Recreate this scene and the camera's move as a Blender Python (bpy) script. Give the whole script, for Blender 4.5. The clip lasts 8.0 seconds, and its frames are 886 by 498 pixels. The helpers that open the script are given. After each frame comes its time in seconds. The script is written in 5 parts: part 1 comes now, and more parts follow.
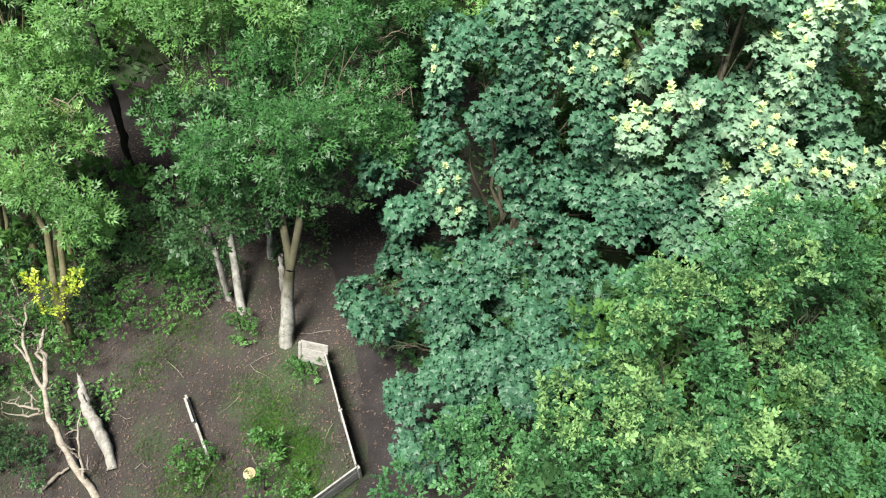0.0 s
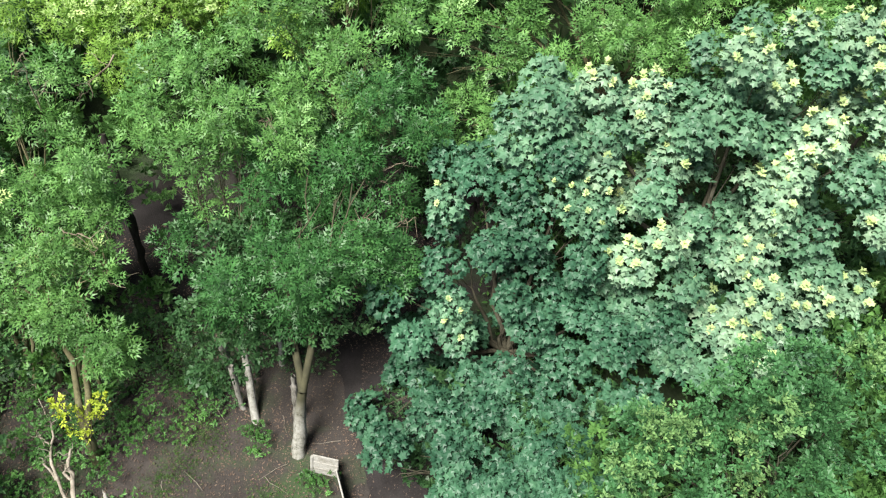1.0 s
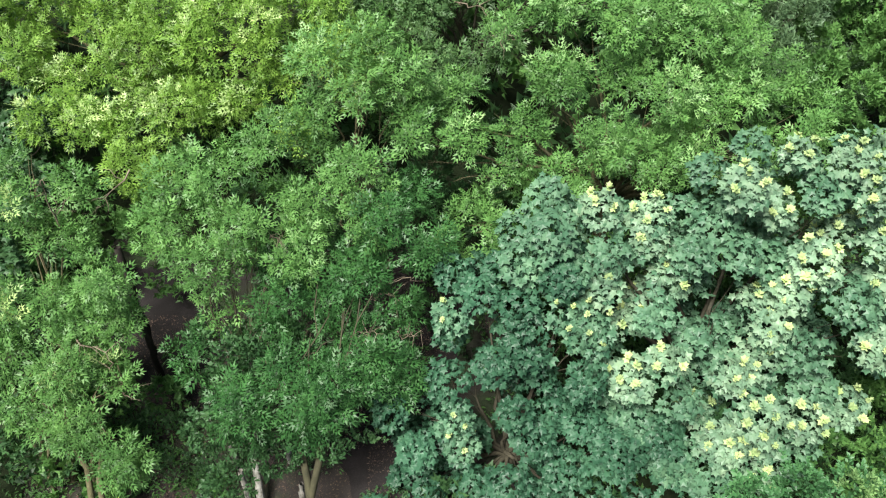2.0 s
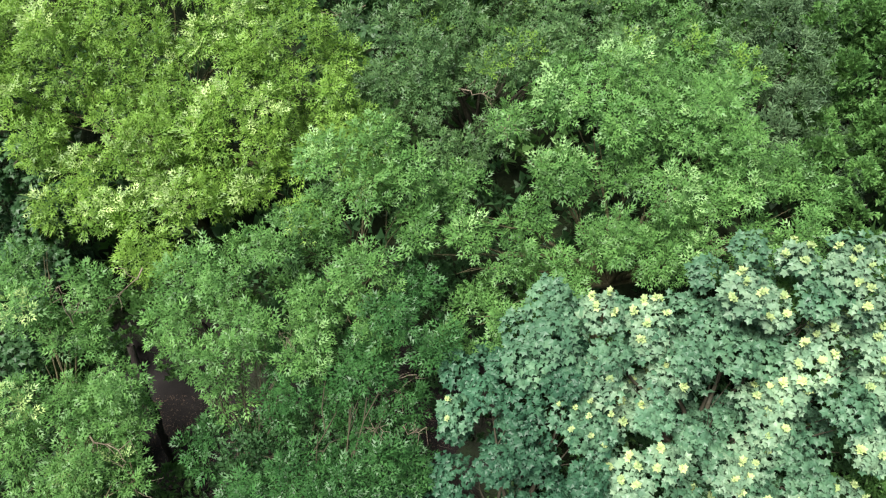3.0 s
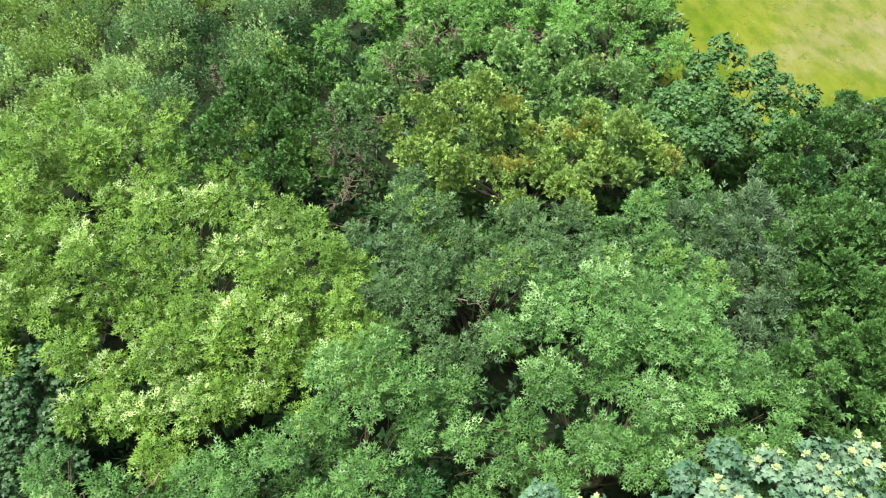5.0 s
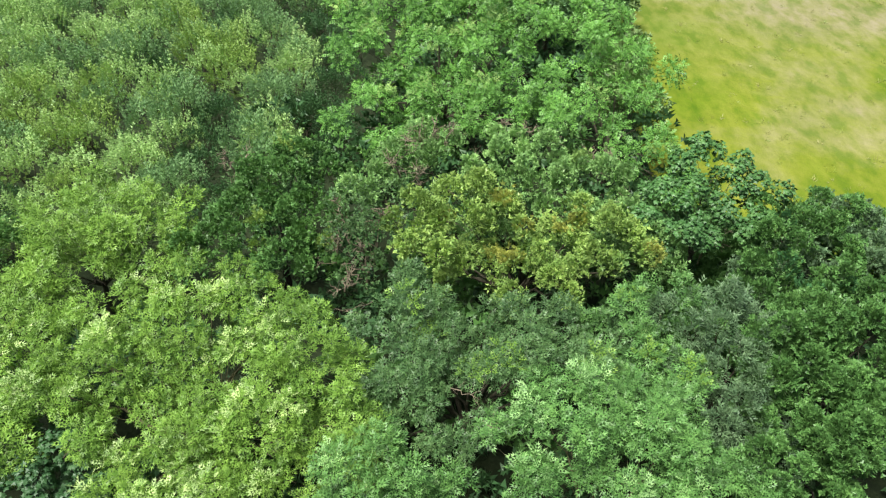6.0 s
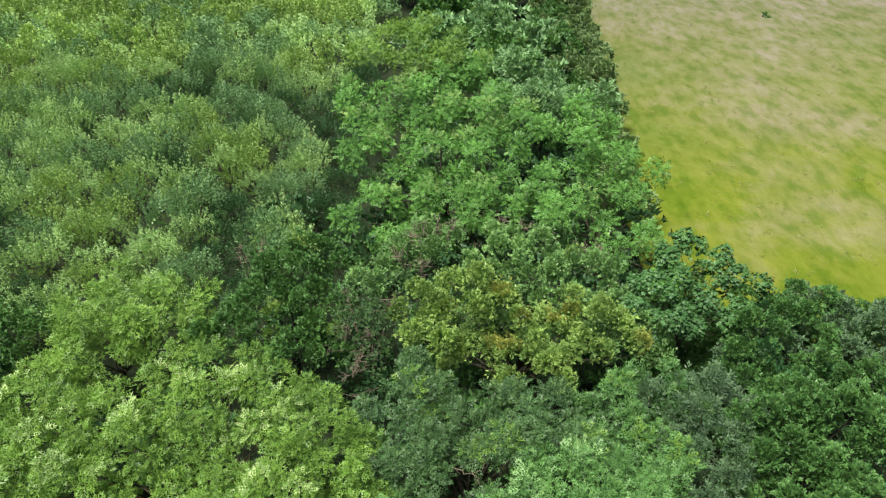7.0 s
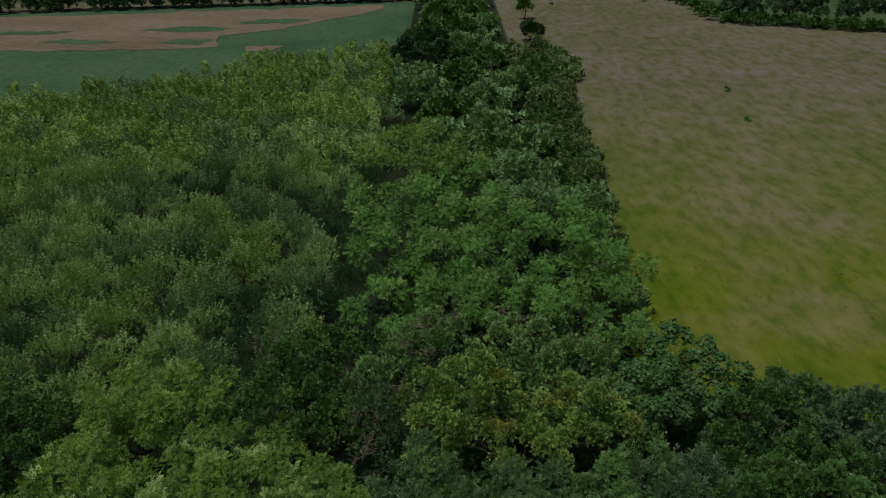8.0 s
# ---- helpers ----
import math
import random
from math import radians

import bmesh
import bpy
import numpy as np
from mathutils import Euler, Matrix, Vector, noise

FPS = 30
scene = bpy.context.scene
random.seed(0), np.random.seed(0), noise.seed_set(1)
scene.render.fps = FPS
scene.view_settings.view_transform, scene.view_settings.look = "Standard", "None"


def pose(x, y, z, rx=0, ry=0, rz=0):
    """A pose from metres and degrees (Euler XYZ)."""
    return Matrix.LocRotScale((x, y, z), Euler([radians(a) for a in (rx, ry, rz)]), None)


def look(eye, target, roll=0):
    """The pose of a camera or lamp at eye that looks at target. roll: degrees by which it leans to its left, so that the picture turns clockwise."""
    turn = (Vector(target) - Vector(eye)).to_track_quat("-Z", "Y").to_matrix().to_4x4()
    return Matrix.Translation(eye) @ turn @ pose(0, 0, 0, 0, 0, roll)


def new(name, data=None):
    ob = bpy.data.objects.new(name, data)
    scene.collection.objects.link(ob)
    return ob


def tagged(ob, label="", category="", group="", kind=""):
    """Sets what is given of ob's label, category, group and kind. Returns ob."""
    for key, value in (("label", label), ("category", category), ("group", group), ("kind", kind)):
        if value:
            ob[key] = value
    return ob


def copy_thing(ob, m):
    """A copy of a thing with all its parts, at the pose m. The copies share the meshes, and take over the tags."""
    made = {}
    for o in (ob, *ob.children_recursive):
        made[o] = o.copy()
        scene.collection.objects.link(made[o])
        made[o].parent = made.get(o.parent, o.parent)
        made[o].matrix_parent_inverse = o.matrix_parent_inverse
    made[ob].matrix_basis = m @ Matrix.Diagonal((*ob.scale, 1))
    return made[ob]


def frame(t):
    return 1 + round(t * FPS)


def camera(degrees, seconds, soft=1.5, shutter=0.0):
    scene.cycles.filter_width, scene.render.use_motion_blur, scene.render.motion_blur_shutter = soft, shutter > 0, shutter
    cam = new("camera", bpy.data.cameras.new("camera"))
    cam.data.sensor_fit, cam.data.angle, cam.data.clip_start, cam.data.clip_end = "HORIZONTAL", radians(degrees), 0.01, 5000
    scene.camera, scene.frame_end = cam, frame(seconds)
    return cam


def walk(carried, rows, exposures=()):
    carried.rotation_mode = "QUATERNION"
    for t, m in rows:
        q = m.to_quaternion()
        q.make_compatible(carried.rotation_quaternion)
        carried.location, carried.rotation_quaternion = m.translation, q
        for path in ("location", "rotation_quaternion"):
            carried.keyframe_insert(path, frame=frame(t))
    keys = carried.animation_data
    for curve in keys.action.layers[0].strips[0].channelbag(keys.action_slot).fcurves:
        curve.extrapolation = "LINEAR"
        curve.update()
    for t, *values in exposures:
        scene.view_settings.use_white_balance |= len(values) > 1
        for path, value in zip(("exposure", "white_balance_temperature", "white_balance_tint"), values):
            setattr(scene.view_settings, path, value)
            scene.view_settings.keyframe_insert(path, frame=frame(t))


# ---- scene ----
cam = camera(58.41, 8.0, 1.2)
PATH = [
    (0.0, pose(0.000, -0.000, 13.383, 35.395, -0.056, -0.209)),
    (0.5, pose(-0.032, 0.931, 14.618, 34.583, -0.067, -0.460)),
    (1.0, pose(-0.094, 1.722, 15.588, 34.107, -0.022, -0.570)),
    (1.5, pose(-0.107, 2.391, 16.348, 34.351, -0.057, -0.350)),
    (1.7, pose(-0.113, 2.677, 16.640, 34.501, -0.049, -0.209)),
    (2.8, pose(-0.139, 4.450, 18.319, 34.361, 0.132, -0.034)),
    (3.0, pose(-0.152, 4.465, 18.464, 35.296, 0.166, 0.016)),
    (3.5, pose(-0.156, 4.349, 18.811, 38.590, 0.221, 0.179)),
    (4.0, pose(-0.164, 4.221, 19.181, 41.954, 0.197, 0.079)),
    (4.5, pose(-0.134, 4.057, 19.547, 45.111, 0.220, -0.022)),
    (4.7, pose(-0.130, 3.991, 19.747, 46.333, 0.225, -0.032)),
    (5.8, pose(0.063, 4.101, 22.224, 49.688, -0.116, 0.386)),
    (6.0, pose(0.009, 3.868, 22.493, 50.589, -0.169, 0.307)),
    (6.5, pose(-0.180, 2.985, 23.177, 53.949, -0.286, 0.058)),
    (7.0, pose(-0.078, 2.145, 23.722, 57.211, -0.145, 0.282)),
    (7.5, pose(-0.062, 1.087, 24.315, 60.705, -0.015, 0.432)),
    (8.0, pose(-0.361, -0.152, 25.000, 63.941, -0.291, 0.148)),
]
walk(cam, PATH, [(0.0, 1.12), (1.5, 0.92), (3.0, 0.72), (4.5, 0.92), (6.0, 0.83), (6.5, 0.76), (7.0, 0.5), (7.2, 0.26), (7.5, -0.42), (7.8, -1.15), (8.0, -1.53)])

# ---- sky and sun: bright overcast evening light ----
world = bpy.data.worlds.new("sky")
scene.world = world
world.use_nodes = True
wn = world.node_tree.nodes
sky = wn.new("ShaderNodeTexSky")
sky.sky_type = "NISHITA"
sky.sun_disc = False
sky.sun_elevation = radians(70)
sky.sun_rotation = radians(-126)
sky.air_density, sky.dust_density, sky.ozone_density = 1.0, 3.0, 1.0
wn["Background"].inputs["Strength"].default_value = 0.05
world.node_tree.links.new(sky.outputs["Color"], wn["Background"].inputs["Color"])

sun = new("sun", bpy.data.lights.new("sun", "SUN"))
sun.data.energy = 5.0
sun.data.angle = radians(24)
sun.data.color = (1.0, 0.97, 0.91)
sun.matrix_basis = look((-11, -8, 38), (0, 0, 0))

# ---- materials ----
def nodes_of(name):
    m = bpy.data.materials.new(name)
    m.use_nodes = True
    nt = m.node_tree
    bsdf = nt.nodes["Principled BSDF"]
    return m, nt, bsdf


def ramp(nt, fac, stops):
    r = nt.nodes.new("ShaderNodeValToRGB")
    el = r.color_ramp.elements
    while len(el) < len(stops):
        el.new(0.5)
    for e, (p, c) in zip(el, stops):
        e.position, e.color = p, (*c, 1)
    nt.links.new(fac, r.inputs["Fac"])
    return r.outputs["Color"]


def noise_of(nt, scale, detail=4.0, rough=0.6, stretch=None):
    co = nt.nodes.new("ShaderNodeTexCoord")
    src = co.outputs["Object"]
    if stretch:
        mp = nt.nodes.new("ShaderNodeMapping")
        mp.inputs["Scale"].default_value = stretch
        nt.links.new(src, mp.inputs["Vector"])
        src = mp.outputs["Vector"]
    n = nt.nodes.new("ShaderNodeTexNoise")
    n.inputs["Scale"].default_value = scale
    n.inputs["Detail"].default_value = detail
    n.inputs["Roughness"].default_value = rough
    nt.links.new(src, n.inputs["Vector"])
    return n.outputs["Fac"]


def mixed(nt, fac, a, b, mode="MIX"):
    x = nt.nodes.new("ShaderNodeMix")
    x.data_type, x.blend_type = "RGBA", mode
    for sock, v in ((x.inputs["Factor"], fac), (x.inputs["A"], a), (x.inputs["B"], b)):
        if isinstance(v, bpy.types.NodeSocket):
            nt.links.new(v, sock)
        elif isinstance(v, float):
            sock.default_value = v
        else:
            sock.default_value = (*v, 1)
    return x.outputs["Result"]


def leaf_material(name, dark, mid, light, through_light=0.3, gloss=0.45, spec=0.35, patch=0.5):
    """Leaves: colour changes from leaf to leaf and, more slowly, over the crown; some light passes through."""
    m, nt, bsdf = nodes_of(name)
    geo = nt.nodes.new("ShaderNodeNewGeometry")
    dark = [a * 0.3 + b * 0.7 for a, b in zip(dark, mid)]
    light = [a * 0.3 + b * 0.7 for a, b in zip(light, mid)]
    col = ramp(nt, geo.outputs["Random Per Island"], [(0.0, dark), (0.45, mid), (1.0, light)])
    big = ramp(nt, noise_of(nt, patch, 2.0), [(0.3, (0.85, 0.92, 0.85)), (0.7, (1.6, 1.6, 1.5))])
    col = mixed(nt, 1.0, col, big, "MULTIPLY")
    twig = ramp(nt, noise_of(nt, 1.8, 2.0), [(0.32, (0.74, 0.8, 0.78)), (0.68, (1.3, 1.24, 1.18))])
    col = mixed(nt, 1.0, col, twig, "MULTIPLY")
    nt.links.new(col, bsdf.inputs["Base Color"])
    bsdf.inputs["Roughness"].default_value = gloss
    bsdf.inputs["Specular IOR Level"].default_value = spec
    tr = nt.nodes.new("ShaderNodeBsdfTranslucent")
    nt.links.new(mixed(nt, 1.0, col, (1.25, 1.15, 0.55), "MULTIPLY"), tr.inputs["Color"])
    mx = nt.nodes.new("ShaderNodeMixShader")
    mx.inputs["Fac"].default_value = through_light * 0.5
    nt.links.new(bsdf.outputs["BSDF"], mx.inputs[1])
    nt.links.new(tr.outputs["BSDF"], mx.inputs[2])
    nt.links.new(mx.outputs["Shader"], nt.nodes["Material Output"].inputs["Surface"])
    return m


def rough_material(name, stops, scale, fine=18.0, bump=0.4, gloss=0.9, stretch=None):
    """Bark, soil, timber: two scales of noise and a bump."""
    m, nt, bsdf = nodes_of(name)
    big = noise_of(nt, scale, 6.0, 0.65, stretch)
    col = ramp(nt, big, stops)
    small = noise_of(nt, fine, 5.0, 0.7, stretch)
    col = mixed(nt, 1.0, col, ramp(nt, small, [(0.25, (0.6, 0.6, 0.6)), (0.75, (1.3, 1.3, 1.3))]), "MULTIPLY")
    nt.links.new(col, bsdf.inputs["Base Color"])
    bsdf.inputs["Roughness"].default_value = gloss
    bsdf.inputs["Specular IOR Level"].default_value = 0.2
    bp = nt.nodes.new("ShaderNodeBump")
    bp.inputs["Strength"].default_value = bump
    bp.inputs["Distance"].default_value = 0.03
    nt.links.new(small, bp.inputs["Height"])
    nt.links.new(bp.outputs["Normal"], bsdf.inputs["Normal"])
    return m


def two_tone_bark():
    """Smooth ash bark, pale grey near the foot and green with algae higher up."""
    m, nt, bsdf = nodes_of("two_tone_bark")
    co = nt.nodes.new("ShaderNodeTexCoord")
    xyz = nt.nodes.new("ShaderNodeSeparateXYZ")
    nt.links.new(co.outputs["Object"], xyz.inputs["Vector"])
    mr = nt.nodes.new("ShaderNodeMapRange")
    mr.inputs["From Min"].default_value, mr.inputs["From Max"].default_value = 0.75, 1.4
    nt.links.new(xyz.outputs["Z"], mr.inputs["Value"])
    pale = ramp(nt, noise_of(nt, 9.0, 7.0, 0.75, (1, 1, 0.6)), [(0.34, (0.06, 0.058, 0.042)), (0.46, (0.27, 0.265, 0.225)), (0.7, (0.48, 0.47, 0.43))])
    green = ramp(nt, noise_of(nt, 6.0, 6.0, 0.7), [(0.3, (0.03, 0.03, 0.014)), (0.7, (0.08, 0.075, 0.038))])
    nt.links.new(mixed(nt, mr.outputs["Result"], pale, green), bsdf.inputs["Base Color"])
    bsdf.inputs["Roughness"].default_value = 0.85
    bp = nt.nodes.new("ShaderNodeBump")
    bp.inputs["Strength"].default_value, bp.inputs["Distance"].default_value = 0.5, 0.02
    nt.links.new(noise_of(nt, 25.0, 5.0, 0.7), bp.inputs["Height"])
    nt.links.new(bp.outputs["Normal"], bsdf.inputs["Normal"])
    return m


# sycamore: paler and darker copies of one leaf put light and shade into colour
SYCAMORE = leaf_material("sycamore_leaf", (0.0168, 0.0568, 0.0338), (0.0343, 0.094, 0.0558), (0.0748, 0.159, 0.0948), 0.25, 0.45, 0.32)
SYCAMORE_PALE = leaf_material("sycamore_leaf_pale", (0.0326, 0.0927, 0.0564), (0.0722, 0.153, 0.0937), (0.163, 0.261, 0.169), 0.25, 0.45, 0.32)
SYCAMORE_TOP_LIT = leaf_material("sycamore_leaf_top_lit", (0.0928, 0.169, 0.114), (0.143, 0.233, 0.156), (0.256, 0.331, 0.232), 0.25, 0.45, 0.32)
YOUNG = leaf_material("young_leaf", (0.22, 0.33, 0.14), (0.36, 0.45, 0.21), (0.54, 0.57, 0.35), 0.35, 0.6, 0.2)
OAK_PALE = leaf_material("oak_leaf_pale", (0.0907, 0.191, 0.0728), (0.159, 0.274, 0.111), (0.273, 0.383, 0.184), 0.35, 0.6, 0.2)
OAK_TIP = leaf_material("oak_young_leaf", (0.114, 0.215, 0.0605), (0.172, 0.275, 0.0858), (0.254, 0.352, 0.146), 0.35, 0.6, 0.2)
ASH = leaf_material("ash_leaf", (0.0357, 0.101, 0.0279), (0.0834, 0.187, 0.0525), (0.174, 0.298, 0.102), 0.34)
ASH_FAR = leaf_material("ash_leaf_fresh", (0.0452, 0.136, 0.0304), (0.103, 0.239, 0.0526), (0.206, 0.369, 0.096), 0.34)
ASH_LIGHT = leaf_material("ash_leaf_light", (0.0522, 0.125, 0.0211), (0.123, 0.228, 0.0402), (0.246, 0.349, 0.096), 0.38)
ASH_TIP = leaf_material("ash_young_leaf", (0.189, 0.31, 0.104), (0.315, 0.43, 0.176), (0.546, 0.61, 0.342), 0.4)
ASH_YOUNG = leaf_material("ash_leaf_young", (0.11, 0.24, 0.085), (0.195, 0.335, 0.135), (0.35, 0.47, 0.25), 0.4)
ASH_GREY = leaf_material("ash_leaf_grey", (0.0298, 0.0791, 0.0279), (0.0614, 0.126, 0.0465), (0.135, 0.2, 0.0837), 0.3)
# darker copy of the ash leaf; shade of the lower crown put into colour
ASH_SHADED = leaf_material("ash_leaf_shaded", (0.018, 0.064, 0.020), (0.034, 0.103, 0.030), (0.075, 0.165, 0.055), 0.3)
OAK = leaf_material("oak_leaf", (0.0229, 0.0805, 0.0321), (0.0493, 0.136, 0.0529), (0.11, 0.218, 0.099), 0.34)
OAK_YELLOW = leaf_material("oak_leaf_yellowing", (0.104, 0.187, 0.0549), (0.19, 0.297, 0.0825), (0.352, 0.419, 0.124), 0.3)
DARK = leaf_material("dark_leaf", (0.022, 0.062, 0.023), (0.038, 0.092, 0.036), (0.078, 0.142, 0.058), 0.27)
MID = leaf_material("hedge_leaf", (0.0366, 0.0996, 0.0296), (0.0741, 0.166, 0.0474), (0.147, 0.257, 0.0849), 0.3)
WILLOW = leaf_material("willow_leaf", (0.085, 0.185, 0.08), (0.155, 0.275, 0.125), (0.29, 0.41, 0.215), 0.32)
SALLOW = leaf_material("sallow_leaf", (0.165, 0.308, 0.105), (0.303, 0.462, 0.182), (0.528, 0.66, 0.33), 0.34, patch=0.12)
SALLOW_YELLOW = leaf_material("sallow_leaf_yellow", (0.131, 0.237, 0.0575), (0.23, 0.35, 0.0997), (0.346, 0.464, 0.167), 0.35, patch=0.12)
THORN_GREEN = leaf_material("thorn_leaf_green", (0.0813, 0.181, 0.0562), (0.156, 0.281, 0.1), (0.3, 0.419, 0.181), 0.3)
GREY_WILLOW = leaf_material("grey_willow_leaf", (0.0502, 0.102, 0.0538), (0.0957, 0.165, 0.0861), (0.179, 0.258, 0.15), 0.3)
THORN = leaf_material("thorn_leaf", (0.073, 0.133, 0.050), (0.127, 0.196, 0.077), (0.192, 0.274, 0.116), 0.28)
OAK_GOLD = leaf_material("oak_leaf_golden", (0.171, 0.222, 0.0513), (0.26, 0.291, 0.0743), (0.37, 0.372, 0.114), 0.3)
SYCAMORE_GREEN = leaf_material("sycamore_leaf_green", (0.022, 0.068, 0.022), (0.05, 0.125, 0.038), (0.11, 0.20, 0.068), 0.28)
IVY = leaf_material("bramble_leaf", (0.029, 0.083, 0.025), (0.058, 0.146, 0.039), (0.117, 0.244, 0.058), 0.3)
GRASS = leaf_material("grass_blade", (0.0242, 0.0715, 0.011), (0.044, 0.114, 0.0176), (0.088, 0.169, 0.0385), 0.35)
MEADOW_GRASS = leaf_material("meadow_grass_blade", (0.10, 0.15, 0.02), (0.15, 0.2, 0.04), (0.2, 0.25, 0.08), 0.4, patch=0.08)
STRAW = leaf_material("straw_grass", (0.14, 0.14, 0.05), (0.19, 0.185, 0.08), (0.25, 0.23, 0.12), 0.3, patch=0.08)
YELLOW = leaf_material("yellow_leaf", (0.208, 0.294, 0.033), (0.338, 0.406, 0.0495), (0.468, 0.504, 0.088), 0.35)
LITTER = leaf_material("fallen_leaf", (0.0299, 0.0207, 0.018), (0.0782, 0.0552, 0.048), (0.241, 0.178, 0.15), 0.1, 0.8, 0.15)
BARK = rough_material("bark", [(0.3, (0.041, 0.037, 0.024)), (0.6, (0.092, 0.085, 0.058)), (0.8, (0.136, 0.130, 0.102))], 3.0, 22.0, 0.6, stretch=(1, 1, 0.35))
BARK_GREEN = rough_material("algae_bark", [(0.3, (0.075, 0.07, 0.036)), (0.6, (0.15, 0.14, 0.075)), (0.8, (0.22, 0.205, 0.13))], 3.0, 22.0, 0.6, stretch=(1, 1, 0.35))
BARK_PALE = rough_material("pale_bark", [(0.34, (0.08, 0.075, 0.06)), (0.46, (0.27, 0.255, 0.22)), (0.8, (0.44, 0.43, 0.39))], 7.0, 20.0, 0.8, stretch=(1, 1, 0.3))

TWIG = rough_material("dry_twig", [(0.3, (0.150, 0.120, 0.083)), (0.6, (0.285, 0.240, 0.173)), (0.85, (0.405, 0.360, 0.270))], 6.0, 26.0, 0.5)
BARK_TWO = two_tone_bark()
BARK_DARK = rough_material("dark_bark", [(0.3, (0.019, 0.015, 0.014)), (0.6, (0.043, 0.037, 0.031)), (0.85, (0.155, 0.143, 0.124))], 3.0, 20.0, 0.6, stretch=(1, 1, 0.35))
DEADWOOD = rough_material("dead_wood", [(0.3, (0.16, 0.135, 0.10)), (0.55, (0.32, 0.285, 0.23)), (0.85, (0.43, 0.40, 0.34))], 6.0, 26.0, 0.5, stretch=(1, 1, 0.3))
BOARD = rough_material("weathered_board", [(0.3, (0.20, 0.185, 0.15)), (0.5, (0.36, 0.35, 0.315)), (0.8, (0.46, 0.45, 0.42))], 4.0, 30.0, 0.5, stretch=(1, 1, 2.5))
CUT = rough_material("cut_wood", [(0.3, (0.341, 0.248, 0.136)), (0.6, (0.446, 0.347, 0.211)), (0.85, (0.496, 0.422, 0.285))], 9.0, 40.0, 0.2)


def soil_material():
    m, nt, bsdf = nodes_of("woodland_soil")
    base = ramp(nt, noise_of(nt, 0.9, 8.0, 0.7), [(0.25, (0.02, 0.0175, 0.016)), (0.5, (0.038, 0.033, 0.03)), (0.75, (0.063, 0.055, 0.05))])
    grit = ramp(nt, noise_of(nt, 26.0, 6.0, 0.8), [(0.3, (0.5, 0.48, 0.46)), (0.62, (1.1, 1.05, 1.0)), (0.72, (2.0, 1.85, 1.7))])
    col = mixed(nt, 1.0, base, grit, "MULTIPLY")
    moss = ramp(nt, noise_of(nt, 0.55, 5.0, 0.6), [(0.48, (0, 0, 0)), (0.64, (0.85, 0.85, 0.85))])
    col = mixed(nt, moss, col, ramp(nt, noise_of(nt, 12.0, 4.0), [(0.3, (0.018, 0.038, 0.012)), (0.7, (0.045, 0.08, 0.026))]))
    nt.links.new(col, bsdf.inputs["Base Color"])
    bsdf.inputs["Roughness"].default_value = 0.95
    bp = nt.nodes.new("ShaderNodeBump")
    bp.inputs["Strength"].default_value, bp.inputs["Distance"].default_value = 0.6, 0.05
    nt.links.new(noise_of(nt, 20.0, 6.0, 0.75), bp.inputs["Height"])
    nt.links.new(bp.outputs["Normal"], bsdf.inputs["Normal"])
    return m


def field_material():
    """Rough pasture: lime-green and straw-coloured drifts, paler with distance from the wood."""
    m, nt, bsdf = nodes_of("rough_pasture")
    drift = noise_of(nt, 0.055, 6.0, 0.62)
    col = ramp(nt, drift, [(0.36, (0.095, 0.152, 0.006)), (0.5, (0.135, 0.17, 0.015)), (0.64, (0.185, 0.186, 0.068))])
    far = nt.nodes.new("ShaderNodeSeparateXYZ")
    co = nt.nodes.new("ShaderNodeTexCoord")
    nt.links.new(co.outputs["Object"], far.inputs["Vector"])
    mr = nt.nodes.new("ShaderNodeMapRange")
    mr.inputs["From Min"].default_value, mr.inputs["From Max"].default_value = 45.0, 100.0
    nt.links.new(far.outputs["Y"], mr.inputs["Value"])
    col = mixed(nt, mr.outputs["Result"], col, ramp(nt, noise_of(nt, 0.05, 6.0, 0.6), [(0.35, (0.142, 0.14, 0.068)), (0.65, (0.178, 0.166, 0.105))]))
    tuft = ramp(nt, noise_of(nt, 0.32, 10.0, 0.7, (1.0, 0.5, 1)), [(0.34, (0.8, 0.88, 0.7)), (0.5, (1, 1, 1)), (0.64, (1.15, 1.1, 1.35))])
    col = mixed(nt, 1.0, col, tuft, "MULTIPLY")
    clump = ramp(nt, noise_of(nt, 0.9, 5.0, 0.6, (1.0, 0.45, 1)), [(0.36, (0.7, 0.84, 0.6)), (0.48, (1, 1, 1)), (0.6, (1.2, 1.12, 1.5))])
    col = mixed(nt, 1.0, col, clump, "MULTIPLY")
    nt.links.new(col, bsdf.inputs["Base Color"])
    bsdf.inputs["Roughness"].default_value = 0.9
    bsdf.inputs["Specular IOR Level"].default_value = 0.15
    bp = nt.nodes.new("ShaderNodeBump")
    bp.inputs["Strength"].default_value, bp.inputs["Distance"].default_value = 0.7, 0.3
    nt.links.new(noise_of(nt, 0.9, 6.0, 0.7), bp.inputs["Height"])
    nt.links.new(bp.outputs["Normal"], bsdf.inputs["Normal"])
    return m


SOIL = soil_material()
FIELD = field_material()
PATH_SOIL = rough_material("trodden_soil", [(0.3, (0.017, 0.0148, 0.0143)), (0.55, (0.028, 0.0245, 0.024)), (0.8, (0.045, 0.04, 0.039))], 1.6, 30.0, 0.4)
# very dark green; the shade below the trees is put into this colour
SHADE_FLOOR = rough_material("shade_darkened_floor", [(0.3, (0.009, 0.014, 0.006)), (0.5, (0.017, 0.028, 0.010)), (0.75, (0.030, 0.041, 0.017))], 1.2, 9.0, 0.8)
